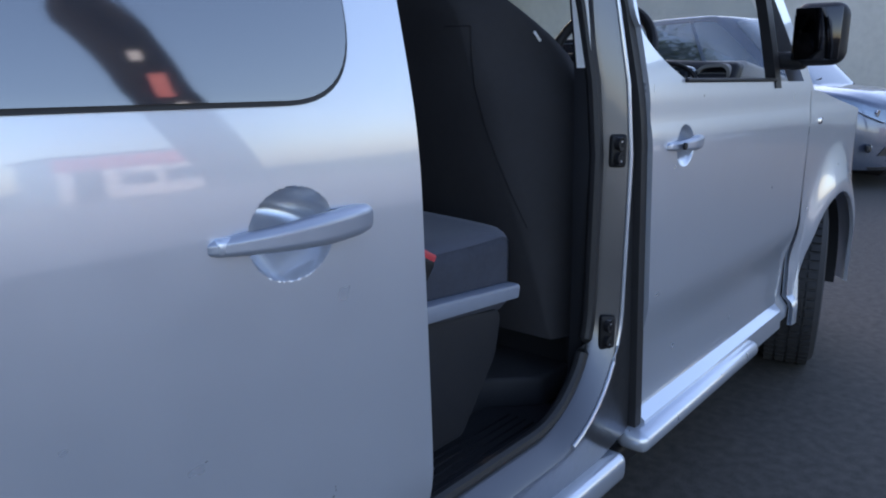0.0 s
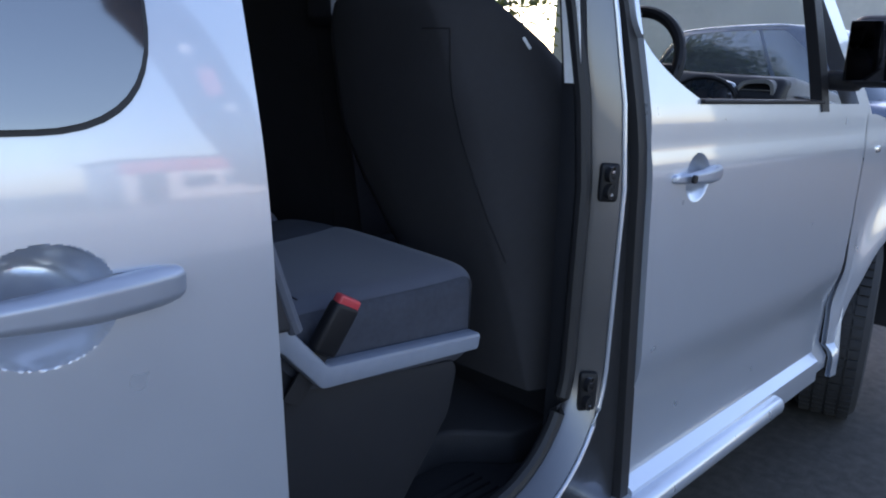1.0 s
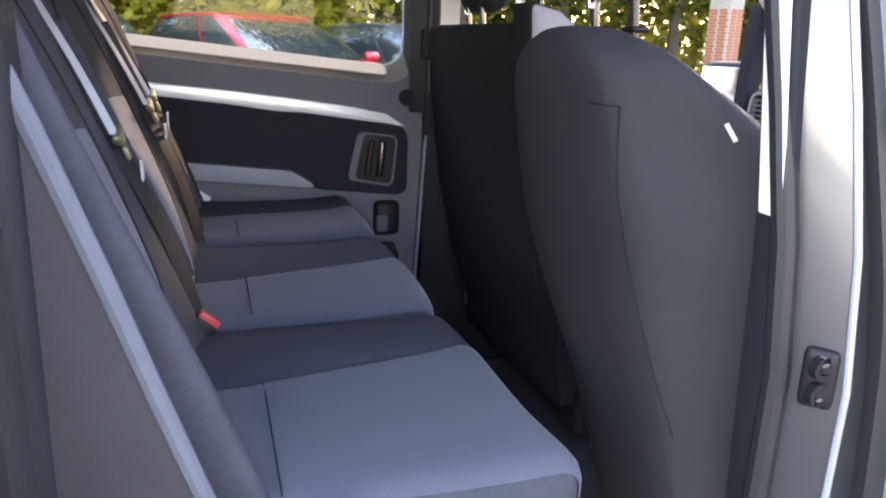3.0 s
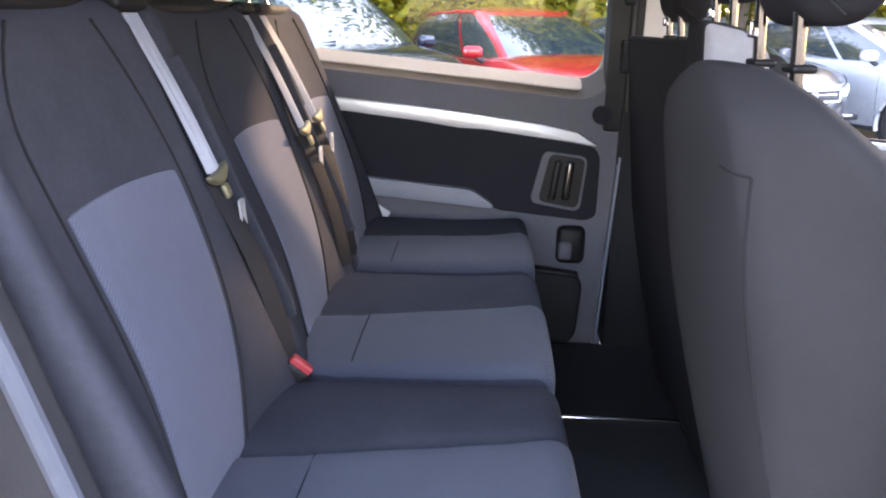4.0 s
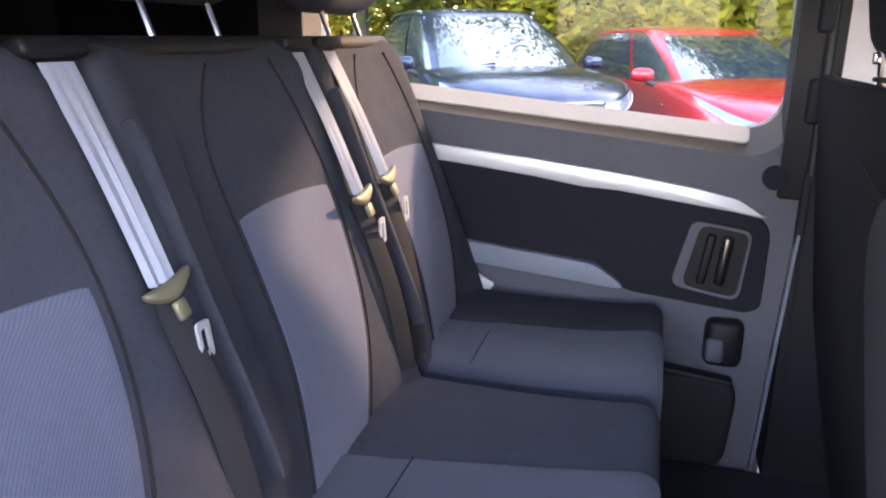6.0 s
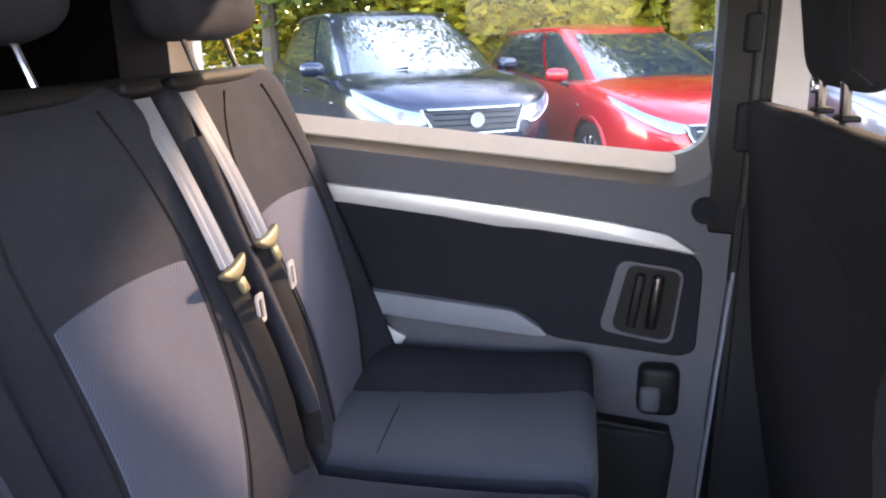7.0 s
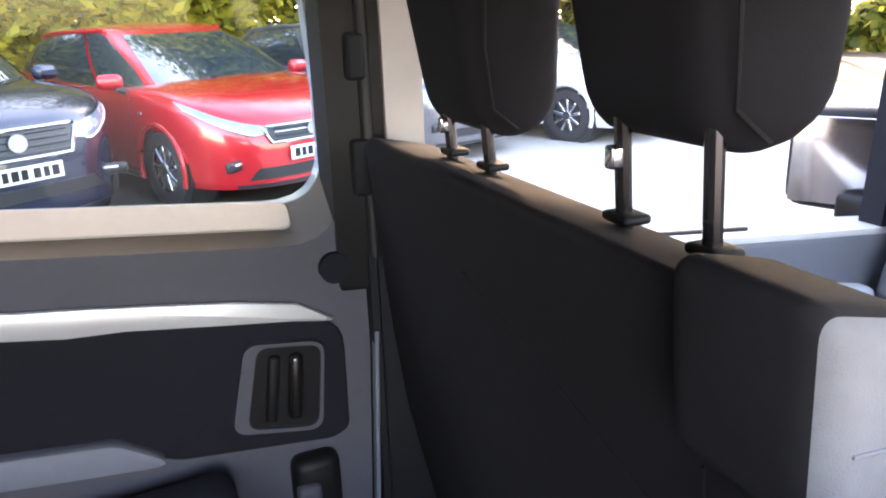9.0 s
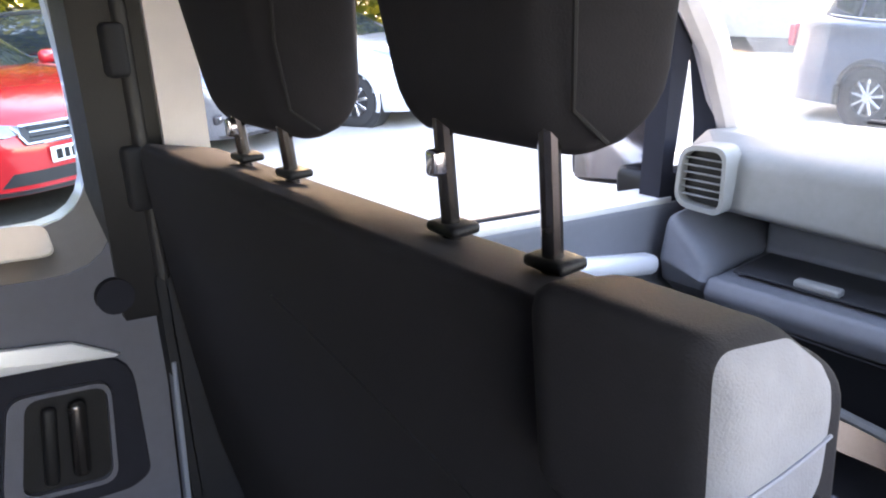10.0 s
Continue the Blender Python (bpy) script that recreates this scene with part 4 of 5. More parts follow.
            y = edge(max(0.0, v), right) + (0.012 if right else -0.012) - (0.10 * min(0.0, v) ** 2 if right else -0.55 * min(0.0, v + 0.18) ** 2)
            pts.append(base + BACK_TURN @ Vector((0.0655 + front(y, z), y * (1 - 0.10 * max(0.0, z / (h / 2)) ** 3), z)))
        part("backrest_seam", tube(pts, 0.0022, 6), SEAM, seat)
    if channel:
        (t0, t1), (b0, b1) = channel

        def narrow(co):
            f = co.z + 0.5
            a, b = b0 + (t0 - b0) * f - yc, b1 + (t1 - b1) * f - yc
            y, z = a + (b - a) * (co.y + 0.5), -0.21 + 0.455 * f
            return Vector((co.x + 0.062 + front(y, z), y, z))

        part("belt_channel", rbox((0.036, 1.0, 1.0), 0.012, at=base, turn=BACK_TURN, div=14, deform=narrow), CLOTH, seat, "padded charcoal belt channel")
    top = Vector((base.x, rest, base.z)) + UP * (h / 2)
    hr = part("head_restraint", rbox((0.105, 0.32, 0.19), 0.048, at=top + UP * 0.172, turn=BACK_TURN, div=12, deform=lambda c_: Vector((c_.x + 0.03 * (2 * c_.y / 0.32) ** 2 * (c_.x > 0), c_.y * (1 - 0.25 * max(0, -c_.z)), c_.z))), CLOTH, seat, "charcoal head restraint")
    for s in (-1, 1):
        post = part("post", tube([top - UP * 0.03 + Vector((0, 0.083 * s, 0)), top + UP * 0.11 + Vector((0, 0.083 * s, 0))], 0.006, 8), CHROME, hr, "chrome post")
        part("post_guide", rbox((0.026, 0.04, 0.010), 0.004, at=top + UP * 0.004 + Vector((0, 0.083 * s, 0)), turn=BACK_TURN), BLACK, post, "black post guide")
    return seat


rear_seat(0.158, 0.715, "charcoal and blue-grey cloth seat beside the open door", 0.315, 0.525, 0.120)
rear_seat(0.722, 1.262, "charcoal and blue-grey cloth middle seat of the bench", 0.245, 1.07, channel=((0.755, 0.838), (0.750, 0.798)))
rear_seat(1.27, 1.765, "charcoal and blue-grey cloth seat by the far window", 0.24, 1.66, channel=((1.300, 1.366), (1.268, 1.300)))

base_ = thing("bench_plinth", "dark plastic bench plinth with a blue-grey rail", "bench plinth")
skirt = [(-0.29, 0.70), (-0.61, 0.735), (-0.68, 0.80), (-0.92, 0.80), (-0.92, 0.46), (-0.42, 0.46), (-0.31, 0.60)]
part("skirt", prism(arc_poly(skirt, [0.03, 0.02, 0.02, 0, 0, 0.03, 0.08], 5), 0.158, 1.74, "y", 0.012, 2), SHELL, base_, "dark plastic skirt")
rail = [(-0.272, 0.752), (-0.60, 0.775), (-0.667, 0.848), (-0.93, 0.862), (-0.93, 0.828), (-0.680, 0.815), (-0.612, 0.742), (-0.278, 0.722)]
part("rail", prism(arc_poly(rail, [0.008, 0.02, 0.02, 0, 0, 0.02, 0.02, 0.008], 4), 0.128, 0.162, "y", 0.006, 2), RAIL, base_, "blue-grey plastic rail")
shell_front = [(-0.670, 0.852), (-0.680, 0.88), (-0.700, 0.94), (-0.733, 1.042), (-0.766, 1.148), (-0.808, 1.275), (-0.848, 1.385)]
shell = shell_front + [(-0.86, 1.40), (-1.02, 1.40), (-0.95, 0.866)]
part("back_shell", prism(shell, 0.106, 0.150, "y", 0.012, 4, fn=lambda c: Vector((c.x, c.y + 0.03 * (c.z - 1.1), c.z))), CLOTH_BACK, base_, "charcoal side of the backrest")
# lighter tube stands for the light on the shell's rounded edge
part("shell_lit_rim", tube([(x - 0.004, 0.112 + 0.03 * (z - 1.1), z) for x, z in shell_front], 0.010, 10), LIT_RIM, base_, "backrest side's rounded edge, lightened as lit")
part("rear_shell", rbox((0.03, 1.6, 0.66), 0.012, at=(-0.955, 0.95, 1.12), turn=rot(0, -19, 0)), SHELL, base_, "dark backrest shell")
part("top_trim", rbox((0.10, 1.58, 0.03), 0.012, at=(-0.995, 0.955, 1.425), turn=rot(0, -19, 0)), BLACK, base_, "black moulded strip behind the backrests")


# ---- seat belts ----
def belt(y_top, tongue, y_low, label, free=0.03):
    b = thing("seat_belt", label, "seat belt", "seat belts")
    tx, ty, tz = tongue
    top = Vector((-0.925, y_top, 1.425))
    tg = Vector(tongue)
    low = Vector((-0.712, y_low, 0.905))
    part("guide", rbox((0.05, 0.095, 0.022), 0.008, at=top + Vector((-0.016, 0, 0.010)), turn=rot(0, -20, 0)), BLACK, b, "black belt guide")
    run = []
    for i in range(13):
        t = i / 12
        mid = top + (tg - top) * t + Vector((0.004 * math.sin(math.pi * t), 0, 0))
        wide = 0.0245 - 0.004 * t
        run.append([mid + Vector((0.0035 * math.cos(k * math.pi * 0.75) * (0.25 + 0.75 * t), wide * k / 4, 0)) for k in range(-4, 5)])
    part("webbing", grid_mesh(run, False, 0.0016), WEB, b, "grey woven webbing folded lengthwise")
    tng = part("tongue", rbox((0.014, 0.080, 0.022), 0.0065, at=tg + Vector((0.008, 0, -0.008)), turn=rot(8, -20, 0), div=10, deform=lambda c_: Vector((c_.x * (1 - 5 * abs(c_.y) ** 1.2), c_.y, c_.z * (1 - 0.7 * (abs(c_.y) / 0.04) ** 2) + 7.0 * c_.y**2))), TONGUE, b, "pale belt tongue slider")
    part("tongue_neck", rbox((0.009, 0.020, 0.024), 0.004, at=tg + Vector((0.016, 0.005, -0.030)), turn=rot(8, -20, 0)), TONGUE, tng)
    ring_o = arc_poly([(ty - 0.002, tz - 0.044), (ty + 0.021, tz - 0.044), (ty + 0.029, tz - 0.090), (ty + 0.007, tz - 0.093)], 0.005, 3)
    ring_i = arc_poly([(ty + 0.005, tz - 0.053), (ty + 0.016, tz - 0.053), (ty + 0.021, tz - 0.082), (ty + 0.011, tz - 0.084)], 0.003, 3)
    part("tongue_blade", ring(ring_o, ring_i, tx + 0.034, tx + 0.0375, "x"), BLADE, tng, "steel tongue blade")
    for k, off in enumerate((0.0, free)):
        p2 = [tg + Vector((0, 0, -0.02)) + (low - tg) * i / 8 + Vector((0.014 * math.sin(math.pi * i / 8) - 0.006 * k, off * math.sin(math.pi * min(1, i / 6)) * 0.5, 0)) for i in range(9)]
        part("lap_webbing", band(p2, (0.010, 0.013, 0.0), 0.0013), WEB_DARK, b, "dark doubled lap webbing")


belt(0.705, (-0.818, 0.702, 1.196), 0.690, "grey seat belt with pale tongue hanging on the near seat")
belt(1.243, (-0.806, 1.220, 1.193), 1.195, "grey seat belt with pale tongue on the middle seat", 0.02)
belt(1.372, (-0.806, 1.344, 1.205), 1.262, "grey seat belt hanging on the far seat", 0.0)


def buckle(at, turn, label, button=RED):
    b = thing("belt_buckle", label, "belt buckle", "belt buckles")
    m = rot(*turn)
    part("case", rbox((0.045, 0.024, 0.08), 0.008, at=at, turn=m), BLACK, b, "black buckle case")
    part("button", rbox((0.040, 0.018, 0.016), 0.004, at=Vector(at) + m @ Vector((0, 0, 0.042)), turn=m), button, b, "red release button")
    part("strap", band([Vector(at) + m @ Vector((0, 0, -0.03)), Vector(at) + m @ Vector((-0.005, 0, -0.12))], m @ Vector((0.016, 0, 0)), 0.0015), WEB_DARK, b)


buckle((-0.592, 0.132, 0.830), (8, 28, 0), "black belt buckle with red button on the seat side")
buckle((-0.722, 0.684, 0.852), (0, 42, 8), "belt buckle with pink-red button between the seats")
lab = thing("belt_label", "small white cloth tag beside the far seat", "tag")
part("tag", rbox((0.062, 0.014, 0.040), 0.004, at=(-0.716, 1.752, 0.864), turn=rot(0, 35, 25)), WHITE, lab)

# ---- front passenger bench, seen from behind ----
LEAN = 0.12
bench = thing("front_bench", "charcoal front passenger bench seen from behind", "seat")
bo = arc_poly([(0.85, 0.52), (1.46, 0.52), (1.64, 0.72), (1.73, 0.90), (1.735, 1.05), (1.72, 1.25), (1.70, 1.388), (0.85, 1.392)], [0.04, 0.05, 0.08, 0.08, 0.1, 0.1, 0.04, 0.03], 7)


def lean_bench(co):
    return Vector((co.x + (1.395 - co.z) * LEAN, co.y, co.z))


part("backrest", prism(bo, -0.03, 0.075, "x", 0.012, 4, fn=lambda c: lean_bench(c) - Vector((0, 0, 0.22 * max(0.0, c.x + 0.018) * (c.z > 1.3)))), BENCH_BACK, bench, "charcoal backrest")
box_side = arc_poly([(-0.070, 1.430), (-0.005, 1.416), (0.046, 1.380), (0.048, 1.300), (-0.045, 1.290), (-0.062, 1.31)], [0.012, 0.03, 0.035, 0.025, 0.01, 0.015], 6)
def pillow_prism(outline, a, b, r, n=5):
    """An outline pushed from a to b along y with well-rounded rims."""
    c0 = sum((Vector(p) for p in outline), Vector((0, 0))) / len(outline)
    reach = min((Vector(p) - c0).length for p in outline)
    steps = [(1 - r * (1 - math.sin(math.pi / 2 * k / n)) / reach, a + r * (1 - math.cos(math.pi / 2 * k / n))) for k in range(n + 1)]
    steps = [(0.0005, a), (0.5, a)] + steps + [(f, b - (y - a)) for f, y in steps[::-1]] + [(0.5, b), (0.0005, b)]
    return grid_mesh([[Vector((c0.x + (p[0] - c0.x) * f, y, c0.y + (p[1] - c0.y) * f)) for p in outline] for f, y in steps], True)


box_bm = pillow_prism(box_side, 0.838, 0.956, 0.024)
box = part("belt_box", box_bm, BENCH_BACK, bench, "padded belt reel housing, its door side lightened as lit", angle=75)
box.data.materials.append(LIT_BOX_SIDE)
# the daylight on the door-side face is put into a paler material
for poly in box.data.polygons:
    if poly.center.y < 0.8465:
        poly.material_index = 1
part("box_seam", tube([(0.030, 0.8378, 1.350), (0.005, 0.8376, 1.3495), (-0.02, 0.8376, 1.350), (-0.045, 0.8378, 1.352)], 0.0012, 6), PAD, bench, "pale stitched seam")
part("side_cover", prism(arc_poly([(-0.066, 1.300), (0.045, 1.300), (0.075, 0.62), (-0.02, 0.60)], 0.012, 5), 0.8405, 0.858, "y", 0.006, 2, fn=lean_bench), BENCH_BACK, bench, "charcoal side of the backrest")
for pts in ([(-0.031, 1.36, 1.275), (-0.031, 1.25, 1.25), (-0.031, 1.10, 1.21), (-0.031, 0.97, 1.17)], [(-0.031, 0.965, 1.26), (-0.031, 0.965, 1.0), (-0.031, 0.965, 0.7)]):
    part("seam", tube([lean_bench(Vector(p)) for p in pts], 0.0015, 6), SEAM, bench)
part("cushion", rbox((0.5, 0.86, 0.2), 0.05, at=(0.42, 1.23, 0.78), div=6), CLOTH, bench, "charcoal cushion")
part("plinth", rbox((0.55, 0.8, 0.3), 0.02, at=(0.38, 1.23, 0.6)), SHELL, bench, "dark plastic plinth")


def head_rest(seat, x, y, z_seat, z_low, size=(0.105, 0.285, 0.24), posts=0.062, fore=0.016, side=0.0):
    sx, sy, sz = size

    def shape(co):
        t = co.z / sz + 0.5
        k = (0.86 + 0.16 * min(1.0, t * 1.6)) * (0.82 + 0.18 * (2 * co.x / sx))
        return Vector((co.x * (0.75 + 0.25 * t), co.y * k, co.z))

    h = part("head_restraint", rbox(size, 0.05, at=(x + fore, y + side, z_low + sz / 2), turn=rot(0, -6, 0), div=14, deform=shape), BENCH_BACK, seat, "charcoal head restraint")
    part("piping", tube([(x + fore - sx * 0.40, y + side - sy * 0.40, z_low + 0.22), (x + fore - sx * 0.38, y + side - sy * 0.37, z_low + 0.10), (x + fore - sx * 0.22, y + side - sy * 0.32, z_low + 0.035), (x + fore + sx * 0.05, y + side - sy * 0.33, z_low + 0.012)], 0.0018, 6), SEAM, h)
    for s in (-1, 1):
        p = part("post", tube([(x + 0.01, y + posts * s, z_seat - 0.03), (x, y + posts * s, z_low + 0.05)], 0.0075, 10), DARKSTEEL, h, "dark steel post")
        part("post_guide", rbox((0.028, 0.036, 0.009), 0.004, at=(x + 0.01, y + posts * s, z_seat + 0.004)), BLACK, p, "black post guide")
        if s > 0:
            part("post_notch", rbox((0.018, 0.012, 0.02), 0.003, at=(x - 0.002, y + posts * s, (z_seat + z_low) / 2 + 0.02)), CHROME, p)
    return h


head_rest(bench, 0.027, 1.445, 1.384, 1.422, size=(0.105, 0.325, 0.24), posts=0.056, side=0.010)
head_rest(bench, 0.027, 1.079, 1.384, 1.457, size=(0.105, 0.295, 0.24), posts=0.053, side=0.014)

# ---- driver's seat ----
drv = thing("driver_seat", "charcoal cloth driver seat seen from behind", "seat")
DRV_L = [(0.55, 0.50), (0.76, 0.575), (0.94, 0.70), (1.10, 0.765), (1.25, 0.768), (1.335, 0.735), (1.368, 0.66)]
DRV_FOLD = [(0.55, 0.20), (0.80, 0.265), (1.0, 0.335), (1.15, 0.372), (1.32, 0.42), (1.368, 0.53)]
DRV_R = [(0.55, 0.14), (0.80, 0.110), (1.0, 0.118), (1.10, 0.150), (1.185, 0.200), (1.23, 0.228), (1.27, 0.258), (1.31, 0.295), (1.345, 0.340), (1.368, 0.42)]


def drv_back(z):
    return -0.158 + (1.375 - z) * 0.15 + 0.9 * max(0.0, z - 1.30) ** 2 * 4


def drv_ring(z):
    """The backrest's section at a height: a flat back, a rounded far edge and a deep wing towards the door."""
    l, r, x0 = smooth_table(DRV_L, z), smooth_table(DRV_R, z), drv_back(z)
    k = min(1.0, (1.372 - z) / 0.15 * 0.75 + 0.25)
    cut = smooth_table(DRV_FOLD, z)
    pts = [(x0 + 0.115 * k, l - 0.025), (x0 + 0.07 * k, l - 0.004), (x0 + 0.03 * k, l - 0.002), (x0 + 0.008, l - 0.016), (x0 - 0.002, l - 0.045)]
    pts += [(x0 - 0.006, cut + (l - 0.045 - cut) * f) for f in (0.75, 0.5, 0.25)]
    wing = [(0.0, 0.0), (0.10, 0.004), (0.24, 0.020), (0.44, 0.050), (0.66, 0.084), (0.86, 0.118), (0.96, 0.140), (1.0, 0.168)]
    pts += [(x0 - 0.004 + g * k, cut + (r - cut) * f) for f, g in wing]
    pts += [(x0 + 0.195 * k, r + 0.02), (x0 + 0.15 * k, (l + r) / 2)]
    return [Vector((x, y, z)) for x, y in pts]


drv_zs = [0.55, 0.62, 0.70, 0.78, 0.86, 0.94, 1.0, 1.06, 1.12, 1.17, 1.21, 1.25, 1.28, 1.305, 1.33, 1.35, 1.362, 1.368]
drv_rows = [drv_ring(z) for z in drv_zs]
last = drv_rows[-1]
mid = sum(last, Vector()) / len(last)
for f, dz in ((0.8, 0.006), (0.5, 0.010), (0.05, 0.012)):
    drv_rows.append([mid + (p - mid) * f + Vector((0, 0, dz)) for p in last])
part("backrest", grid_mesh(drv_rows, True), CLOTH_BACK, drv, "charcoal cloth backrest", angle=70)


def drv_on(y, z, off=0.0015):
    """A place on the rear of the backrest."""
    pts = drv_ring(z)[:16]
    for a, b in zip(pts, pts[1:]):
        if b.y <= y <= a.y:
            t = (a.y - y) / max(1e-6, a.y - b.y)
            return a + (b - a) * t - Vector((off, 0, 0))
    return pts[8] - Vector((off, 0, 0))


part("back_seam", tube([drv_on(smooth_table([(0.80, 0.24), (1.0, 0.325), (1.15, 0.365), (1.36, 0.375)], z), z, 0.0) for z in (0.82, 0.9, 0.98, 1.06, 1.14, 1.2, 1.25, 1.272)], 0.0022, 6), SEAM, drv, "long curved back seam")
part("pocket_fold", tube([drv_on(y, 1.272, 0.0) for y in (0.372, 0.385, 0.41, 0.435)], 0.0018, 6), SEAM, drv)
part("side_tag", rbox((0.002, 0.006, 0.026), 0.0009, at=drv_on(0.258, 1.250, 0.002), turn=rot(-35, 0, 40)), WHITE, drv, "small white seat tag")
part("cushion", rbox((0.5, 0.5, 0.2), 0.05, at=(0.30, 0.40, 0.80), div=6), CLOTH, drv, "charcoal cushion")
part("plinth", rbox((0.45, 0.42, 0.32), 0.02, at=(0.28, 0.40, 0.6)), SHELL, drv, "dark plastic plinth")
head_rest(drv, -0.075, 0.527, 1.372, 1.42, posts=0.060, side=-0.03)


# ---- parked cars ----
CAR_RED = mat("red_car_paint", (0.55, 0.012, 0.018), 0.25, 0.2, 0.04, 200, coat=1.0)
CAR_BLUE = mat("dark_blue_car_paint", (0.014, 0.022, 0.048), 0.25, 0.5, 0.04, 200, coat=1.0)
CAR_GREY = mat("dark_grey_car_paint", (0.07, 0.068, 0.07), 0.25, 0.5, 0.04, 200, coat=1.0)
CAR_SILVER = mat("pale_silver_car_paint", (0.55, 0.58, 0.62), 0.28, 0.5, 0.04, 200, coat=1.0)
CAR_MID = mat("mid_grey_car_paint", (0.13, 0.135, 0.145), 0.28, 0.5, 0.03, 200, coat=1.0)
CAR_STEEL = mat("steel_blue_car_paint", (0.12, 0.14, 0.19), 0.28, 0.6, 0.04, 200, coat=1.0)
LAMP = mat("clear_headlamp", (0.20, 0.25, 0.32), 0.12, 0.4, 0.25, 40, coat=1.0)
GRILLE = mat("black_grille", (0.02, 0.02, 0.022), 0.35, 0, 0.2, 60)
PLATE = mat("number_plate", (0.8, 0.8, 0.78), 0.5)


def car(name, label, paint, length=4.7, width=1.81, height=1.48, suv=0.0):
    """A parked car, nose towards +x, standing at z 0 with its front axle at the origin."""
    c = thing(name, label, "car", "parked cars")
    W, H, up = width, height, 0.085 * suv
    nose, tail, base = 0.92 - 0.07 * suv, -(length - 0.92 + 0.07 * suv), 2.66 - 0.06 * suv
    top = [(tail, 0.98), (tail + 0.35, 1.04), (tail + 1.1, 1.03), (-1.6, 0.985), (-0.75, 0.965), (-0.3, 0.975), (0.1, 0.945), (0.5, 0.875 + 0.02 * suv), (nose - 0.12, 0.77 + 0.05 * suv), (nose, 0.71 + 0.06 * suv)]

    def roofline(x):
        return smooth_table(top, x) + up

    def half(w):
        """Half-width by height fraction: sill tucked under, full at the shoulder, rolled in at the top."""
        return W / 2 * smooth_table([(0.0, 0.93), (0.1, 0.965), (0.3, 0.985), (0.62, 1.0), (0.85, 0.985), (0.95, 0.955), (1.0, 0.90)], w)

    def side_pt(x, w, s, off=0.0):
        hw = half(w) + off
        if x > 0.05:
            hw *= max(0.0, 1 - ((x - 0.05) / (nose - 0.05)) ** 2.9) ** (1 / 2.9)
        elif x < tail + 0.7:
            hw *= max(0.0, 1 - ((tail + 0.7 - x) / 0.7) ** 4.2) ** (1 / 4.2)
        return Vector((x, s * hw, 0.20 + (roofline(x) - 0.20) * w))

    # outline of the body from the nose round the right flank to the tail and back
    xs = [nose - (nose - 0.05) * (i / 14) ** 2.2 for i in range(15)]
    xs += [0.05 - (0.05 - tail - 0.7) * i / 44 for i in range(1, 45)]
    xs += [tail + 0.7 * (1 - i / 10) ** 2.0 for i in range(1, 11)]
    ws = [0.0, 0.05, 0.1, 0.2, 0.3, 0.4, 0.5, 0.6, 0.7, 0.78, 0.85, 0.9, 0.95, 0.98, 1.0]
    bm = bmesh.new()
    grid = {}
    for s in (-1, 1):
        for i, x in enumerate(xs):
            for k, w in enumerate(ws):
                shut = i in (0, len(xs) - 1)
                if s > 0 and shut:
                    grid[s, i, k] = grid[-1, i, k]
                    continue
                p = side_pt(x, w, s)
                bow = 0.2 * max(0.0, w - 0.55) ** 1.5
                ease = max(0.0, (x - 0.05) / (nose - 0.05)) if x > 0.05 else -0.6 * max(0.0, (tail + 0.7 - x) / 0.7)
                p.x -= bow * ease
                grid[s, i, k] = bm.verts.new(p)

    def arch(p):
        return any(math.hypot(p.x - ax, p.z - 0.325) < 0.365 for ax in (0.0, -base))

    for s in (-1, 1):
        for i in range(len(xs) - 1):
            for k in range(len(ws) - 1):
                q = [grid[s, i, k], grid[s, i + 1, k], grid[s, i + 1, k + 1], grid[s, i, k + 1]]
                q = list(dict.fromkeys(q))
                mid = sum((v.co for v in q), Vector()) / len(q)
                if len(q) > 2 and not arch(mid):
                    bm.faces.new(q)
    # bonnet and deck, crowned across
    cols = [1.0, 0.93, 0.82, 0.65, 0.45, 0.22, 0.0]
    lids = {}
    for i, x in enumerate(xs):
        for s in (-1, 1):
            edge = grid[s, i, len(ws) - 1].co
            for j, f in enumerate(cols):
                if j == 0:
                    lids[s, i, j] = grid[s, i, len(ws) - 1]
                elif s > 0 and f == 0.0:
                    lids[s, i, j] = lids[-1, i, j]
                else:
                    fade = min(1.0, abs(edge.y) / (W * 0.4))
                    crease = 0.012 * math.exp(-(((f - 0.72) / 0.12) ** 2)) * fade
                    lids[s, i, j] = bm.verts.new((edge.x, edge.y * f, edge.z + (0.055 * (1 - f**2.4)) * fade + crease))
    for s in (-1, 1):
        for i in range(len(xs) - 1):
            for j in range(len(cols) - 1):
                q = list(dict.fromkeys([lids[s, i, j], lids[s, i + 1, j], lids[s, i + 1, j + 1], lids[s, i, j + 1]]))
                if len(q) > 2:
                    try:
                        bm.faces.new(q)
                    except ValueError:
                        pass
    bmesh.ops.remove_doubles(bm, verts=bm.verts[:], dist=1e-5)
    bmesh.ops.recalc_face_normals(bm, faces=bm.faces[:])
    body = part("body", bm, paint, c, angle=55)

    # greenhouse: a painted shell with glass let over it
    g0, g1 = -0.06, tail + 0.22
    r0, r1 = -1.14 + 0.05 * suv, tail + 0.62
    roof_z = [(r1 - 0.1, H - 0.13), (r1 + 0.5, H - 0.055), (-2.0, H - 0.02), (-1.5, H - 0.02), (r0, H - 0.055), (r0 + 0.2, H - 0.08)]

    def house(a, h, off=0.0):
        ca, sa = math.cos(radians(a)), math.sin(radians(a))
        n0, n1 = 5.0, 5.0

        def ringed(f, b, w, n):
            m = (f + b) / 2
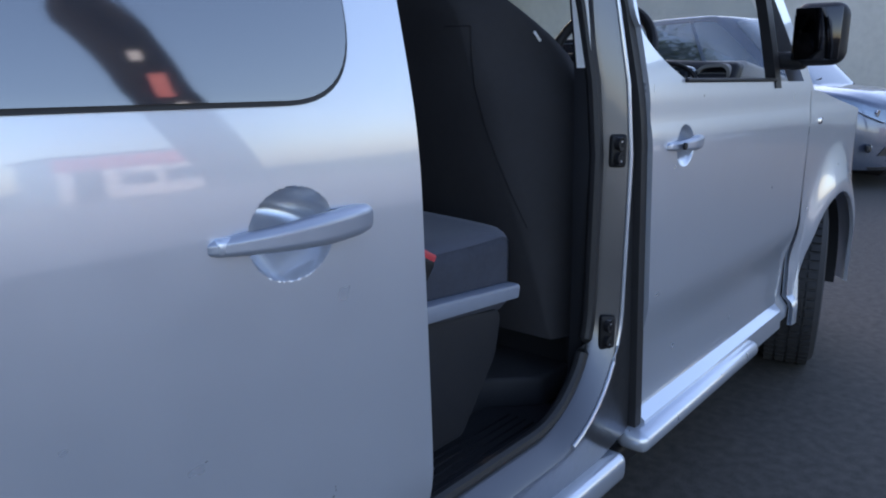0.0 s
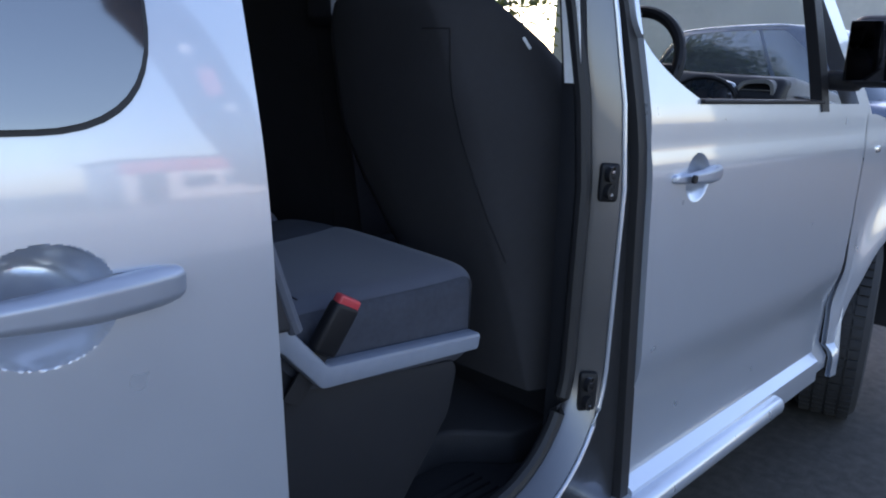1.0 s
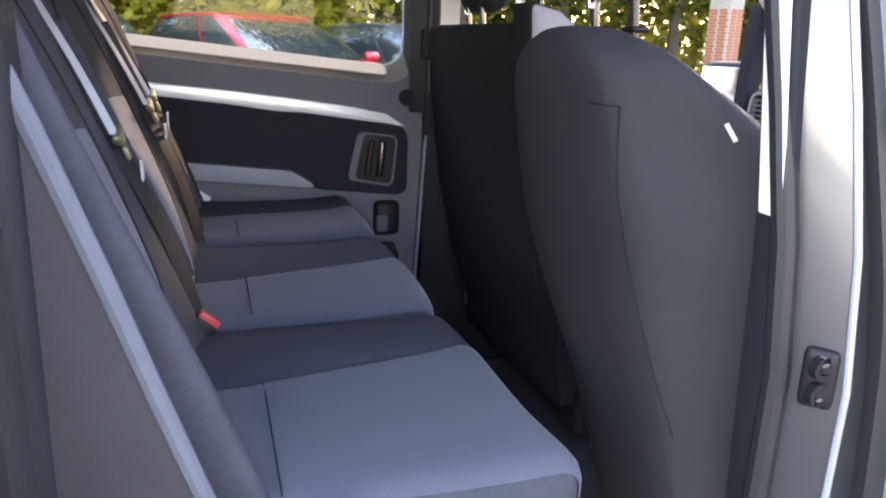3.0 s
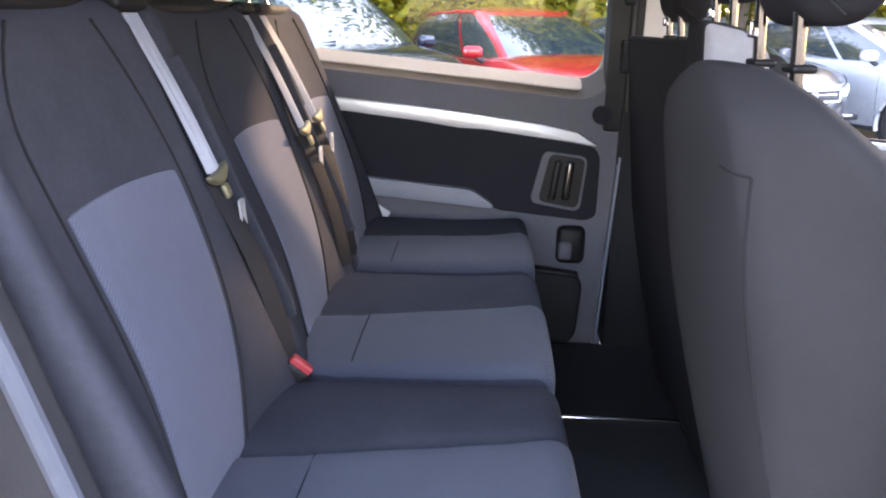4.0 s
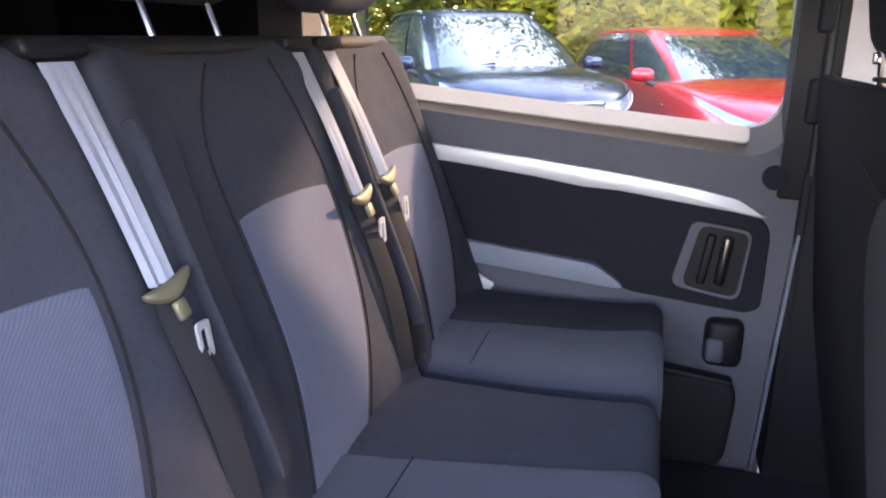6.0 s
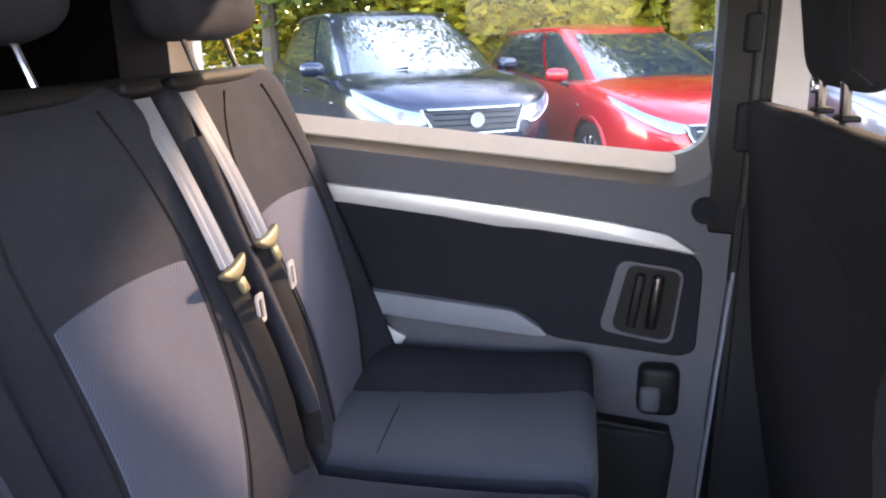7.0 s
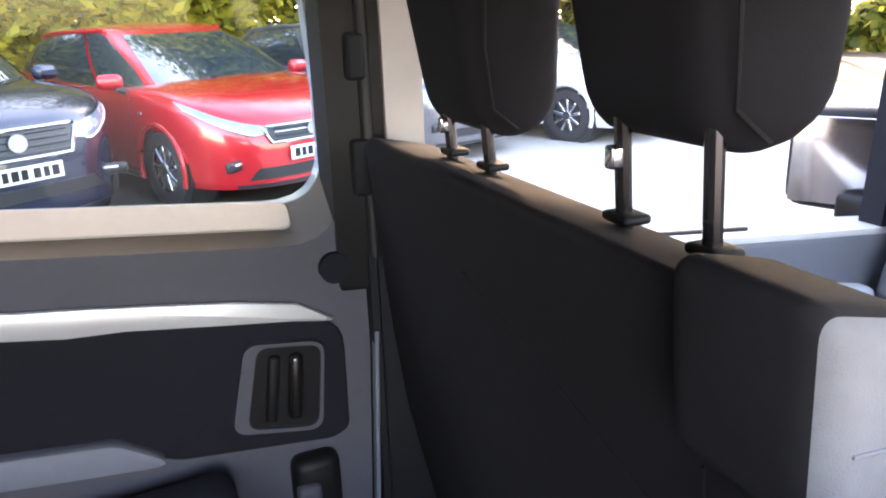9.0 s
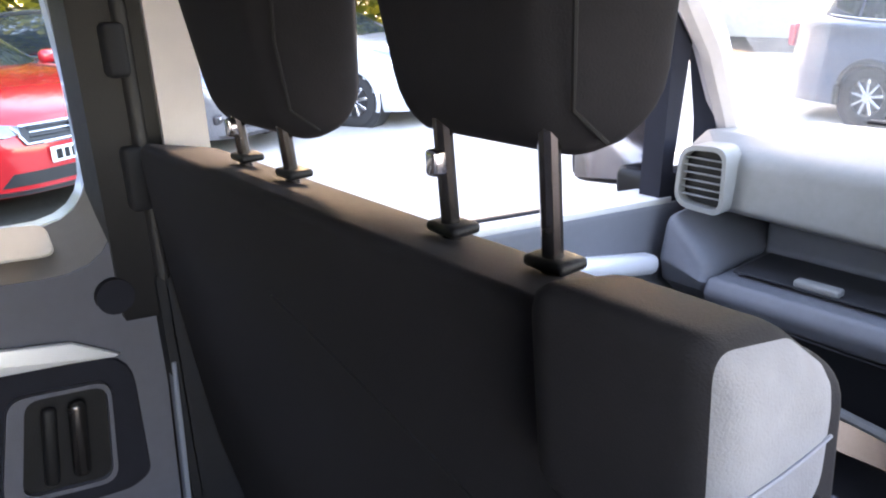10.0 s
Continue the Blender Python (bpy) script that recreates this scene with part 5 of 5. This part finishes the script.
            return m + (f - b) / 2 * math.copysign(abs(ca) ** (2 / n), ca), -w * math.copysign(abs(sa) ** (2 / n), sa)

        ax, ay = ringed(g0, g1, W * 0.462, n0)
        bx, by = ringed(r0, r1, W * 0.335, n1)
        bulge = 0.028 * math.sin(math.pi * h)
        x, y = ax + (bx - ax) * h, ay + (by - ay) * (h + 0.10 * h * (h - 1))
        m = Vector((ca * abs(ca), -sa * abs(sa), 0.35)).normalized()
        z0 = roofline(ax) - 0.03 + 0.05 * abs(ca) ** 6
        z1 = smooth_table(roof_z, bx)
        return Vector((x, y, z0 + (z1 - z0) * (h + 0.06 * h * (1 - h)))) + m * (bulge + off)

    hs = [0.0, 0.1, 0.25, 0.4, 0.55, 0.7, 0.82, 0.92, 1.0]
    angs = [i * 3.0 for i in range(120)]
    rows = [[house(a, h) for a in angs] for h in hs]
    mid = Vector(((r0 + r1) / 2, 0, 0))
    for f in (0.96, 0.88, 0.7, 0.5, 0.25, 0.02):
        ringp = []
        for a in angs:
            e = house(a, 1.0)
            ringp.append(Vector((mid.x + (e.x - mid.x) * f, e.y * f, smooth_table(roof_z, mid.x + (e.x - mid.x) * f) + 0.012 + 0.045 * (1 - f * f))))
        rows.append(ringp)
    part("roof", grid_mesh(rows, True), paint, c, angle=60)

    def pane(nm, a0, a1, lo, hi, n=16, m=8, label=""):
        rws = []
        for i in range(m + 1):
            v = i / m
            rws.append([house(a0 + (a1 - a0) * j / n, lo(j / n) + (hi(j / n) - lo(j / n)) * v, 0.007) for j in range(n + 1)])
        return part(nm, grid_mesh(rws), GLASS_DARK, c, label, angle=60)

    pane("windscreen", -40, 40, lambda u: 0.015, lambda u: 0.95 - 0.03 * (2 * u - 1) ** 4, 24, 10, "reflective windscreen")
    pane("rear_window", 146, 214, lambda u: 0.18, lambda u: 0.9, 14)
    for s in (-1, 1):
        flip = (lambda a: a) if s < 0 else (lambda a: 360 - a)
        pane("front_window", flip(50), flip(83), lambda u: 0.03, lambda u: 0.93 - 0.62 * max(0.0, 1 - u / 0.55) ** 1.8, 18)
        pane("rear_door_window", flip(84.5), flip(104), lambda u: 0.035 + 0.02 * u, lambda u: 0.93, 10)
        pane("quarter_window", flip(105.5), flip(127), lambda u: 0.06 + 0.12 * u, lambda u: 0.92 - 0.62 * u**1.7, 12)
        part("window_trim", tube([house(flip(a), 0.02 + 0.05 * max(0.0, (a - 84) / 43), 0.010) for a in range(50, 128, 3)], 0.009, 6), CHROME, c, "bright window line")
        part("roof_bar", tube([house(flip(a), 0.985, 0.02 + 0.02 * suv) for a in range(60, 126, 4)], 0.016, 8), CHROME if suv > 0.5 else paint, c)
        # door mirror
        mx, my, mz = -0.56, s * (W / 2 + 0.07), roofline(-0.56) + 0.06
        mr = part("door_mirror", rbox((0.12, 0.22, 0.135), 0.055, at=(mx, my, mz), turn=rot(0, 0, s * 12), div=8, deform=lambda co: Vector((co.x + 0.5 * co.y * co.y, co.y, co.z * (1 - 0.5 * abs(co.y))))), paint, c, "body-coloured door mirror")
        part("mirror_stalk", rbox((0.06, 0.13, 0.045), 0.015, at=(mx + 0.02, s * (W / 2 - 0.02), mz - 0.085), turn=rot(s * 25, 0, 0)), GRILLE, mr)
        # headlight: a wedge that runs back along the wing
        lamp = []
        for i in range(15):
            u = i / 14
            y = W * (0.225 + 0.262 * u ** 0.75)
            hi_w = 0.965 - 0.05 * (1 - u)
            lo_w = hi_w - (0.17 + 0.03 * suv) * (1 - u) ** 0.55 * (0.35 + 0.65 * min(1.0, u * 4 + 0.35)) - 0.012
            rr = []
            for k in range(6):
                w = lo_w + (hi_w - lo_w) * k / 5
                reach = (nose - 0.05) * max(0.0, 1 - min(1.0, y / half(w)) ** 2.9) ** (1 / 2.9)
                x = min(0.05 + reach, nose) if u < 0.8 else 0.05 + reach * 1.0
                x = max(x, 0.27)
                p = side_pt(x, w, s)
                ease = max(0.0, (x - 0.05) / (nose - 0.05))
                rr.append(p + Vector((0.010 - 0.2 * max(0.0, w - 0.55) ** 1.5 * ease, s * 0.006, 0.004)))
            lamp.append(rr)
        hl = part("headlight", grid_mesh(lamp), LAMP, c, "clear wrap-round headlight", angle=60)
        part("lamp_strip", tube([r[0] + Vector((0.004, 0, 0)) for r in lamp[1:-1]], 0.007, 6), CHROME, hl)
        part("lamp_unit", disc(lamp[4][3] + Vector((0.004, 0, 0)), 0.035, "x", 0.012, 16), CHROME, hl)
        # lower lamp pocket
        fy = s * W * 0.36
        fx = 0.05 + (nose - 0.05) * (1 - (abs(fy) / half(0.25)) ** 2.9) ** (1 / 2.9)
        pk = part("fog_pocket", rbox((0.05, 0.30, 0.085), 0.02, at=(fx, fy, 0.40 + up * 0.5), turn=rot(0, 0, -s * 24)), GRILLE, c, "black lower lamp pocket")
        part("fog_lamp", rbox((0.05, 0.16, 0.03), 0.012, at=(fx + 0.008, fy, 0.41 + up * 0.5), turn=rot(0, 0, -s * 24)), CHROME, pk)
        for ax in (0.0, -base):
            part("wheel_arch", disc((ax, s * (W * 0.5 - 0.17), 0.33), 0.40, "y", 0.24, 28), GRILLE, c)
            lip = [(ax + 0.372 * math.cos(radians(a)), s * (half(0.5) - 0.006), 0.325 + 0.372 * math.sin(radians(a))) for a in range(-18, 199, 8)]
            part("arch_lip", tube(lip, 0.020 + 0.016 * suv, 8), GRILLE if suv > 0.5 else paint, c)
            wheel("wheel", (ax, s * (W * 0.5 - 0.125), 0.325), 0, 0.325, 0.20, c, 9, s)
        for xx in (-1.28, -2.2):
            part("door_handle", rbox((0.17, 0.03, 0.026), 0.01, at=(xx, s * (half(0.8) + 0.008), 0.20 + (roofline(xx) - 0.2) * 0.80)), paint, c)
        for xx, w0 in ((-0.42, 0.12), (-1.40, 0.12), (-2.28, 0.5)):
            part("door_gap", tube([side_pt(xx - 0.03 * w * w, w, s, -0.001) for w in (w0, 0.3 + w0 * 0.6, 0.6, 0.8, 0.9, 0.97)], 0.004, 6), GRILLE, c)
        part("sill_trim", tube([side_pt(x, 0.03, s, 0.004) for x in (-0.42, -0.9, -1.4, -1.9, -base + 0.42)], 0.03, 8), GRILLE, c)
        part("repeater", rbox((0.07, 0.012, 0.022), 0.005, at=side_pt(-0.25, 0.74, s, 0.002)), CHROME, c)

    # front: grille, intake, plate
    def face(y, z, off):
        w = (z - 0.20) / (roofline(nose) - 0.20)
        x = 0.05 + (nose - 0.05) * max(0.0, 1 - (abs(y) / half(min(1.0, w))) ** 2.9) ** (1 / 2.9)
        return Vector((x + off - 0.2 * max(0.0, w - 0.55) ** 1.5, y, z))

    def front_patch(nm, z0, z1, w0, w1, off, material, parent, label="", thick=0.012):
        rws = [[face((w0 + (w1 - w0) * k / 5) * (2 * j / 20 - 1), z0 + (z1 - z0) * k / 5, off) for j in range(21)] for k in range(6)]
        return part(nm, grid_mesh(rws, False, thick), material, parent, label, angle=50)

    zt = roofline(nose)
    if suv > 0.5:
        gz0, gz1, gw0, gw1 = zt - 0.215, zt - 0.02, 0.36, 0.45
    else:
        gz0, gz1, gw0, gw1 = zt - 0.155, zt - 0.03, 0.40, 0.46
    gr = front_patch("grille", gz0, gz1, gw0, gw1, 0.012, GRILLE, c, "black grille")
    rim = [face((gw0 + (gw1 - gw0) * t) * 1.0, gz0 + (gz1 - gz0) * t, 0.02) for t in (0, 0.5, 1)]
    rim += [face(gw1 * (1 - 0.1 * k), gz1, 0.02) for k in range(1, 20)] + [face(-(gw0 + (gw1 - gw0) * t), gz0 + (gz1 - gz0) * t, 0.02) for t in (1, 0.5, 0)]
    rim += [face(-gw0 * (1 - 0.1 * k), gz0, 0.02) for k in range(1, 21)]
    part("frame", tube(rim, 0.013, 6), CHROME, gr, "bright grille frame")
    for i in range(4):
        z = gz0 + (gz1 - gz0) * (i + 0.7) / 4.4
        part("bar", tube([face(y / 10 * 0.36, z, 0.018) for y in range(-10, 11, 2)], 0.008, 6), CHROME if suv < 0.5 and i == 2 else GRILLE, gr)
    part("emblem", disc(face(0, (gz0 + gz1) / 2 + 0.01, 0.028), 0.062, "x", 0.014, 20), CHROME, gr)
    front_patch("lower_intake", 0.27 + up, 0.36 + up, 0.60, 0.52, 0.008, GRILLE, c, "black lower intake")
    front_patch("bumper_lip", 0.205, 0.235, 0.66, 0.68, 0.012, GRILLE, c)
    pz = 0.455 + up
    pl = part("number_plate", rbox((0.012, 0.52, 0.11), 0.004, at=(nose + 0.02, 0, pz)), PLATE, c, "white number plate")
    for i, bw in enumerate((0.05, 0.04, 0.05, 0.045, 0.05, 0.04, 0.05)):
        part("plate_bar", rbox((0.004, bw, 0.07), 0.001, 1, at=(nose + 0.027, -0.2 + 0.064 * i + 0.02 * (i > 3), pz)), BLACK, pl)
    for s in (-1, 1):
        part("wiper", tube([house(8 + 16 * s, 0.03, 0.016), house(-14 + 16 * s, 0.10, 0.016)], 0.007, 6), BLACK, c)
        part("tail_lamp", rbox((0.10, 0.22, 0.26), 0.04, at=(tail + 0.10, s * W * 0.40, 0.84 + up), div=4), RED, c)
    return c


def heading(dx, dy):
    return math.degrees(math.atan2(dy, dx))


YAW = heading(0.417, -0.911)
red = car("red_estate_car", "bright red estate car parked nose towards the van", CAR_RED, 4.7, 1.82, 1.47)
red.matrix_basis = pose(0.63, 7.88, 0, 0, 0, -64.9) @ Matrix.Scale(1.05, 4)
blue = car("blue_suv", "dark blue compact off-roader parked beside the red car", CAR_BLUE, 4.3, 1.84, 1.62, 1.0)
blue.matrix_basis = pose(-1.65, 7.3, 0, 0, 0, -57.1) @ Matrix.Scale(1.06, 4)
grey = car("grey_car", "dark grey hatchback parked beyond the red car", CAR_GREY, 4.4, 1.8, 1.5, 0.6)
grey.matrix_basis = pose(2.9, 14.6, 0, 0, 0, YAW + 4)
silver = car("silver_car", "pale silver car parked across the car park", CAR_SILVER, 4.5, 1.82, 1.5, 0.5)
silver.matrix_basis = pose(5.25, 8.8, 0, 0, 0, YAW)
mid_grey = car("mid_grey_car", "mid-grey hatchback parked beside the red car", CAR_MID, 4.5, 1.82, 1.5, 0.3)
mid_grey.matrix_basis = pose(2.83, 8.85, 0, 0, 0, YAW)
steel = car("steel_blue_car", "pale steel-blue tall car parked across the van's bows", CAR_STEEL, 4.7, 1.9, 1.92, 1.0)
steel.matrix_basis = pose(8.3, 1.35, 0, 0, 0, heading(-0.28, -0.96))
steel2 = car("grey_estate", "grey car parked ahead of the van", CAR_GREY, 4.6, 1.82, 1.5, 0.3)
steel2.matrix_basis = pose(13.6, 5.8, 0, 0, 0, 160)

# ---- trees and hedge behind the parked cars ----
BARK = mat("bark", (0.09, 0.07, 0.055), 0.9, 0, 0.3, 20, 0.8, 60)


def leaf_mat(name, c1, c2):
    m = mat(name, c1, 0.6, 0, 0.2, 3)
    n, l = m.node_tree.nodes, m.node_tree.links
    b = n["Principled BSDF"]
    g = n.new("ShaderNodeNewGeometry")
    mix = n.new("ShaderNodeMix")
    mix.data_type = "RGBA"
    mix.inputs["A"].default_value, mix.inputs["B"].default_value = (*c1, 1), (*c2, 1)
    l.new(g.outputs["Random Per Island"], mix.inputs["Factor"])
    l.new(mix.outputs["Result"], b.inputs["Base Color"])
    tr, mx = n.new("ShaderNodeBsdfTranslucent"), n.new("ShaderNodeMixShader")
    mx.inputs["Fac"].default_value = 0.45
    l.new(mix.outputs["Result"], tr.inputs["Color"])
    l.new(b.outputs["BSDF"], mx.inputs[1])
    l.new(tr.outputs["BSDF"], mx.inputs[2])
    l.new(mx.outputs["Shader"], n["Material Output"].inputs["Surface"])
    return m


LEAF = leaf_mat("green_leaves", (0.05, 0.085, 0.018), (0.26, 0.27, 0.04))
LEAF_Y = leaf_mat("yellowing_leaves", (0.20, 0.21, 0.03), (0.6, 0.48, 0.05))


def tree(seed, h, leafmat, label, leaves=2600):
    rnd = random.Random(seed)
    t = thing("tree", label, "tree", "trees behind the car park")
    trunk = [(0, 0, 0)]
    for i in range(1, 7):
        trunk.append((rnd.uniform(-0.12, 0.12) * i * 0.5, rnd.uniform(-0.12, 0.12) * i * 0.5, h * 0.6 * i / 6))
    bms = [tube(trunk, [0.2 - 0.024 * i for i in range(7)], 9)]
    tips = []
    for i in range(11):
        a, z = rnd.uniform(0, 6.28), rnd.uniform(0.22, 0.6) * h
        k = z / (h * 0.6) * 6
        bx, by = trunk[int(min(6, k))][:2]
        ln = rnd.uniform(0.16, 0.32) * h
        e = (bx + math.cos(a) * ln, by + math.sin(a) * ln, z + ln * rnd.uniform(0.4, 1.0))
        m2 = ((bx + e[0]) / 2, (by + e[1]) / 2, (z + e[2]) / 2 + 0.15)
        bms.append(tube([(bx, by, z), m2, e], [0.07, 0.045, 0.015], 6))
        tips += [e, m2]
    part("trunk", join(*bms), BARK, t)
    verts, faces = [], []
    for i in range(leaves):
        cx, cy, cz = rnd.choice(tips)
        r = rnd.gauss(0, 0.11 * h)
        p = Vector((cx + rnd.gauss(0, 0.09 * h), cy + rnd.gauss(0, 0.09 * h), cz + rnd.gauss(0, 0.075 * h)))
        if p.z < 0.25:
            continue
        u = Vector((rnd.gauss(0, 1), rnd.gauss(0, 1), rnd.gauss(0, 0.6))).normalized()
        w = u.orthogonal().normalized()
        s = rnd.uniform(0.07, 0.15) * (1 + 0.05 * max(0.0, h - 7))
        k = len(verts)
        verts += [p - u * s, p + w * s * 0.5, p + u * s, p - w * s * 0.5]
        faces.append((k, k + 1, k + 2, k + 3))
    me = bpy.data.meshes.new("crown")
    me.from_pydata([tuple(v) for v in verts], [], faces)
    me.materials.append(leafmat)
    cr = new("crown", me)
    cr.parent = t
    return t


t1 = tree(3, 10.5, LEAF, "leafy green tree behind the parked cars", 17000)
t2 = tree(5, 5.0, LEAF_Y, "tree with yellowing leaves behind the parked cars", 9000)
t3 = tree(9, 12.0, LEAF, "tall dark green tree behind the parked cars", 17000)
spots = [(t1, -6.5, 15.0, 0), (t2, -2.6, 15.2, 40), (t3, -2.0, 17.6, 80), (t1, 1.6, 15.6, 130), (t3, 5.2, 17.2, 200), (t1, 8.6, 18.5, 250), (t2, 0.9, 14.2, 170), (t2, -9.5, 17.0, 300), (t3, -12.5, 18.0, 20), (t1, 12.5, 19.0, 70), (t3, 16.0, 17.0, 150), (t3, -16.5, 17.0, 220)]
# sparse crowns added towards the sun; the leaf count sets how much passes
t4 = tree(12, 17.0, LEAF, "tall sparse tree added in the sun's path to filter it", 3000)
spots += [(t4, 15.5, 19.5, 0), (t4, 18.5, 17.0, 120), (t4, 13.0, 22.5, 240)]
used = set()
for k, (src, x, y, a) in enumerate(spots):
    m = pose(x, y, 0, 0, 0, a)
    if src.name in used:
        copy_thing(src, m)
    else:
        used.add(src.name)
        src.matrix_basis = m


def hedge(x0, y0, x1, y1, h, depth, n, seed):
    rnd = random.Random(seed)
    verts, faces = [], []
    d = Vector((x1 - x0, y1 - y0, 0))
    s_ = Vector((-d.y, d.x, 0)).normalized()
    for i in range(n):
        t = rnd.random()
        z = rnd.random() ** 0.8 * h * (0.8 + 0.2 * math.sin(t * 23) + 0.1 * math.sin(t * 61))
        p = Vector((x0, y0, 0)) + d * t + s_ * rnd.uniform(-depth, depth) * (1 - 0.5 * z / h) + Vector((0, 0, z))
        u = Vector((rnd.gauss(0, 1), rnd.gauss(0, 1), rnd.gauss(0, 0.7))).normalized()
        w = u.orthogonal().normalized()
        s = rnd.uniform(0.14, 0.32)
        k = len(verts)
        verts += [tuple(p - u * s), tuple(p + w * s * 0.55), tuple(p + u * s), tuple(p - w * s * 0.55)]
        faces.append((k, k + 1, k + 2, k + 3))
    me = bpy.data.meshes.new("hedge")
    me.from_pydata(verts, [], faces)
    return me


for nm, args, lm in (("hedge", (-26, 21.0, 18, 22.5, 7.0, 1.6, 34000, 4), LEAF), ("hedge", (18, 22.5, 30, 0, 2.1, 1.0, 11000, 6), LEAF)):
    me = hedge(*args)
    me.materials.append(lm)
    tagged(new(nm, me), "dense dark green hedge behind the car park", "hedge", "", "stuff")


# ---- lightened ground ahead and the roadside behind the walker ----
CONCRETE = mat("lightened_concrete", (0.42, 0.40, 0.36), 0.8, 0, 0.12, 12, 0.5, 80)
# sun glare on the ground ahead is put into this patch's pale colour
bm = prism(arc_poly([(1.0, 2.6), (5.0, 1.8), (14.5, 1.2), (16.0, 9.5), (9.5, 13.0), (4.6, 11.0), (2.2, 8.2), (1.2, 6.0)], 0.6, 6), -0.05, 0.006, "z")
tagged(part("pavement", bm, CONCRETE, None, "pale ground across the car park, lightened for sun glare"), category="pavement", kind="structure")


def feather_flag(x, y):
    f = thing("feather_flag", "dark curved feather flag with red patch on a pole", "flag")
    pole = [(0.45, 0, 0.0), (0.46, 0, 2.0), (0.44, 0, 3.2), (0.36, 0, 4.2), (0.15, 0, 4.9), (-0.2, 0, 5.25)]
    part("pole", tube(pole, 0.016, 8), BLACK, f)
    bm = bmesh.new()
    rows = []
    for i in range(25):
        z = 1.0 + 4.2 * i / 24
        r = 0.44 - 0.62 * max(0.0, (z - 3.2) / 2.05) ** 2.2
        l = r - 0.84 * min(1.0, (5.25 - z) / 0.7 + 0.05)
        rows.append([bm.verts.new((l + (r - l) * k / 6, 0.04 * math.sin(z * 2 + k), z)) for k in range(7)])
    for a, b in zip(rows, rows[1:]):
        for k in range(6):
            bm.faces.new((a[k], a[k + 1], b[k + 1], b[k]))
    bmesh.ops.solidify(bm, geom=bm.faces[:], thickness=0.004)
    sail = part("sail", bm, FLAG, f, "dark brown printed fabric")
    part("red_patch", rbox((0.22, 0.004, 0.42), 0.001, 1, at=(0.05, 0.065, 3.35), turn=rot(0, 10, 0)), RED, sail)
    for k in range(2):
        part("pale_bar", rbox((0.15, 0.004, 0.13), 0.001, 1, at=(0.1 - 0.12 * k, 0.065, 2.9 + 0.95 * k), turn=rot(0, 10, 0)), WHITE, sail)
    part("foot", rbox((0.5, 0.5, 0.05), 0.02, at=(0.45, 0, 0.025)), BLACK, f)
    f.matrix_basis = pose(x, y, 0, 0, -16, 0)
    return f


FLAG = mat("dark_brown_flag_cloth", (0.05, 0.042, 0.036), 0.8, 0, 0.2, 8)
feather_flag(3.85, -7.0)

bm = prism(arc_poly([(-16, -4.5), (16, -4.5), (18, -21), (-18, -21)], 0.6, 6), -0.05, 0.006, "z")
tagged(part("pavement", bm, CONCRETE, None, "pale concrete forecourt along the roadside"), category="pavement", kind="structure")


def kiosk(x, y):
    """A low white shop with a red fascia, caught in the van's bright side."""
    k = thing("roadside_kiosk", "low white roadside shop with a red fascia band", "building")
    part("wall", rbox((5.0, 3.0, 3.0), 0.03, at=(0, 0, 1.5)), WHITE, k, "white rendered wall")
    part("fascia", rbox((5.1, 0.12, 0.9), 0.02, at=(0, 1.5, 2.5)), RED, k, "red fascia band")
    part("roof", rbox((5.3, 3.3, 0.16), 0.03, at=(0, 0, 3.08)), SHELL, k, "flat dark roof")
    part("door", rbox((0.95, 0.06, 2.05), 0.01, at=(-1.5, 1.5, 1.03)), SHELL, k, "dark door")
    for i in range(2):
        w = part("window", rbox((1.2, 0.05, 1.1), 0.01, at=(0.1 + 1.5 * i, 1.5, 1.35)), GLASS_DARK, k)
        part("window_frame", rbox((1.3, 0.04, 0.06), 0.01, at=(0.1 + 1.5 * i, 1.52, 0.78)), WHITE, w)
    k.location = (x, y, 0)
    return k


kiosk(10.5, -24.0)


MORTAR = mat("pale_mortar", (0.36, 0.33, 0.29), 0.9, 0, 0.15, 30, 0.4, 80)


# long low building beyond the bows, closing the car park
CREAM = mat("cream_rendered_wall", (0.58, 0.55, 0.49), 0.85, 0, 0.10, 6, 0.5, 60)
hall = thing("low_building", "long low cream-rendered building behind the parked cars", "building")
part("wall", rbox((6.0, 24.0, 4.2), 0.02, at=(0, 0, 2.1)), CREAM, hall, "cream rendered wall")
part("roof", rbox((6.6, 24.6, 0.25), 0.04, at=(0, 0, 4.33)), SHELL, hall, "flat dark roof edge")
hall.matrix_basis = pose(23.0, 3.0, 0, 0, 0, 0)


# brick pier at the far edge of the car park
BRICK = mat("orange_red_brick", (0.40, 0.15, 0.085), 0.85, 0, 0.25, 30, 0.5, 60)
pier = thing("brick_pier", "orange-red brick pier beyond the parked cars", "pier")
part("core", rbox((0.56, 0.56, 4.2), 0, at=(0, 0, 2.1)), MORTAR, pier)
brick_bm = rbox((0.215, 0.1025, 0.065), 0.006, 1)
brick_me = bpy.data.meshes.new("brick")
brick_bm.to_mesh(brick_me)
brick_bm.free()
brick_me.materials.append(BRICK)
for row in range(18):
    for k in range(2):
        for fx, fy, a in ((-0.1375 + 0.275 * k, -0.245, 0), (-0.245, -0.1375 + 0.275 * k, 90)):
            b = new("brick", brick_me)
            b.parent = pier
            b.matrix_basis = pose(fx + 0.03 * (row % 2) * (a == 0), fy + 0.03 * (row % 2) * (a == 90), 0.9 + 0.075 * row, 0, 0, a)
part("coping", rbox((0.7, 0.7, 0.08), 0.02, at=(0, 0, 4.24)), MORTAR, pier)
pier.matrix_basis = pose(11.4, 15.3, 0, 0, 0, 20)
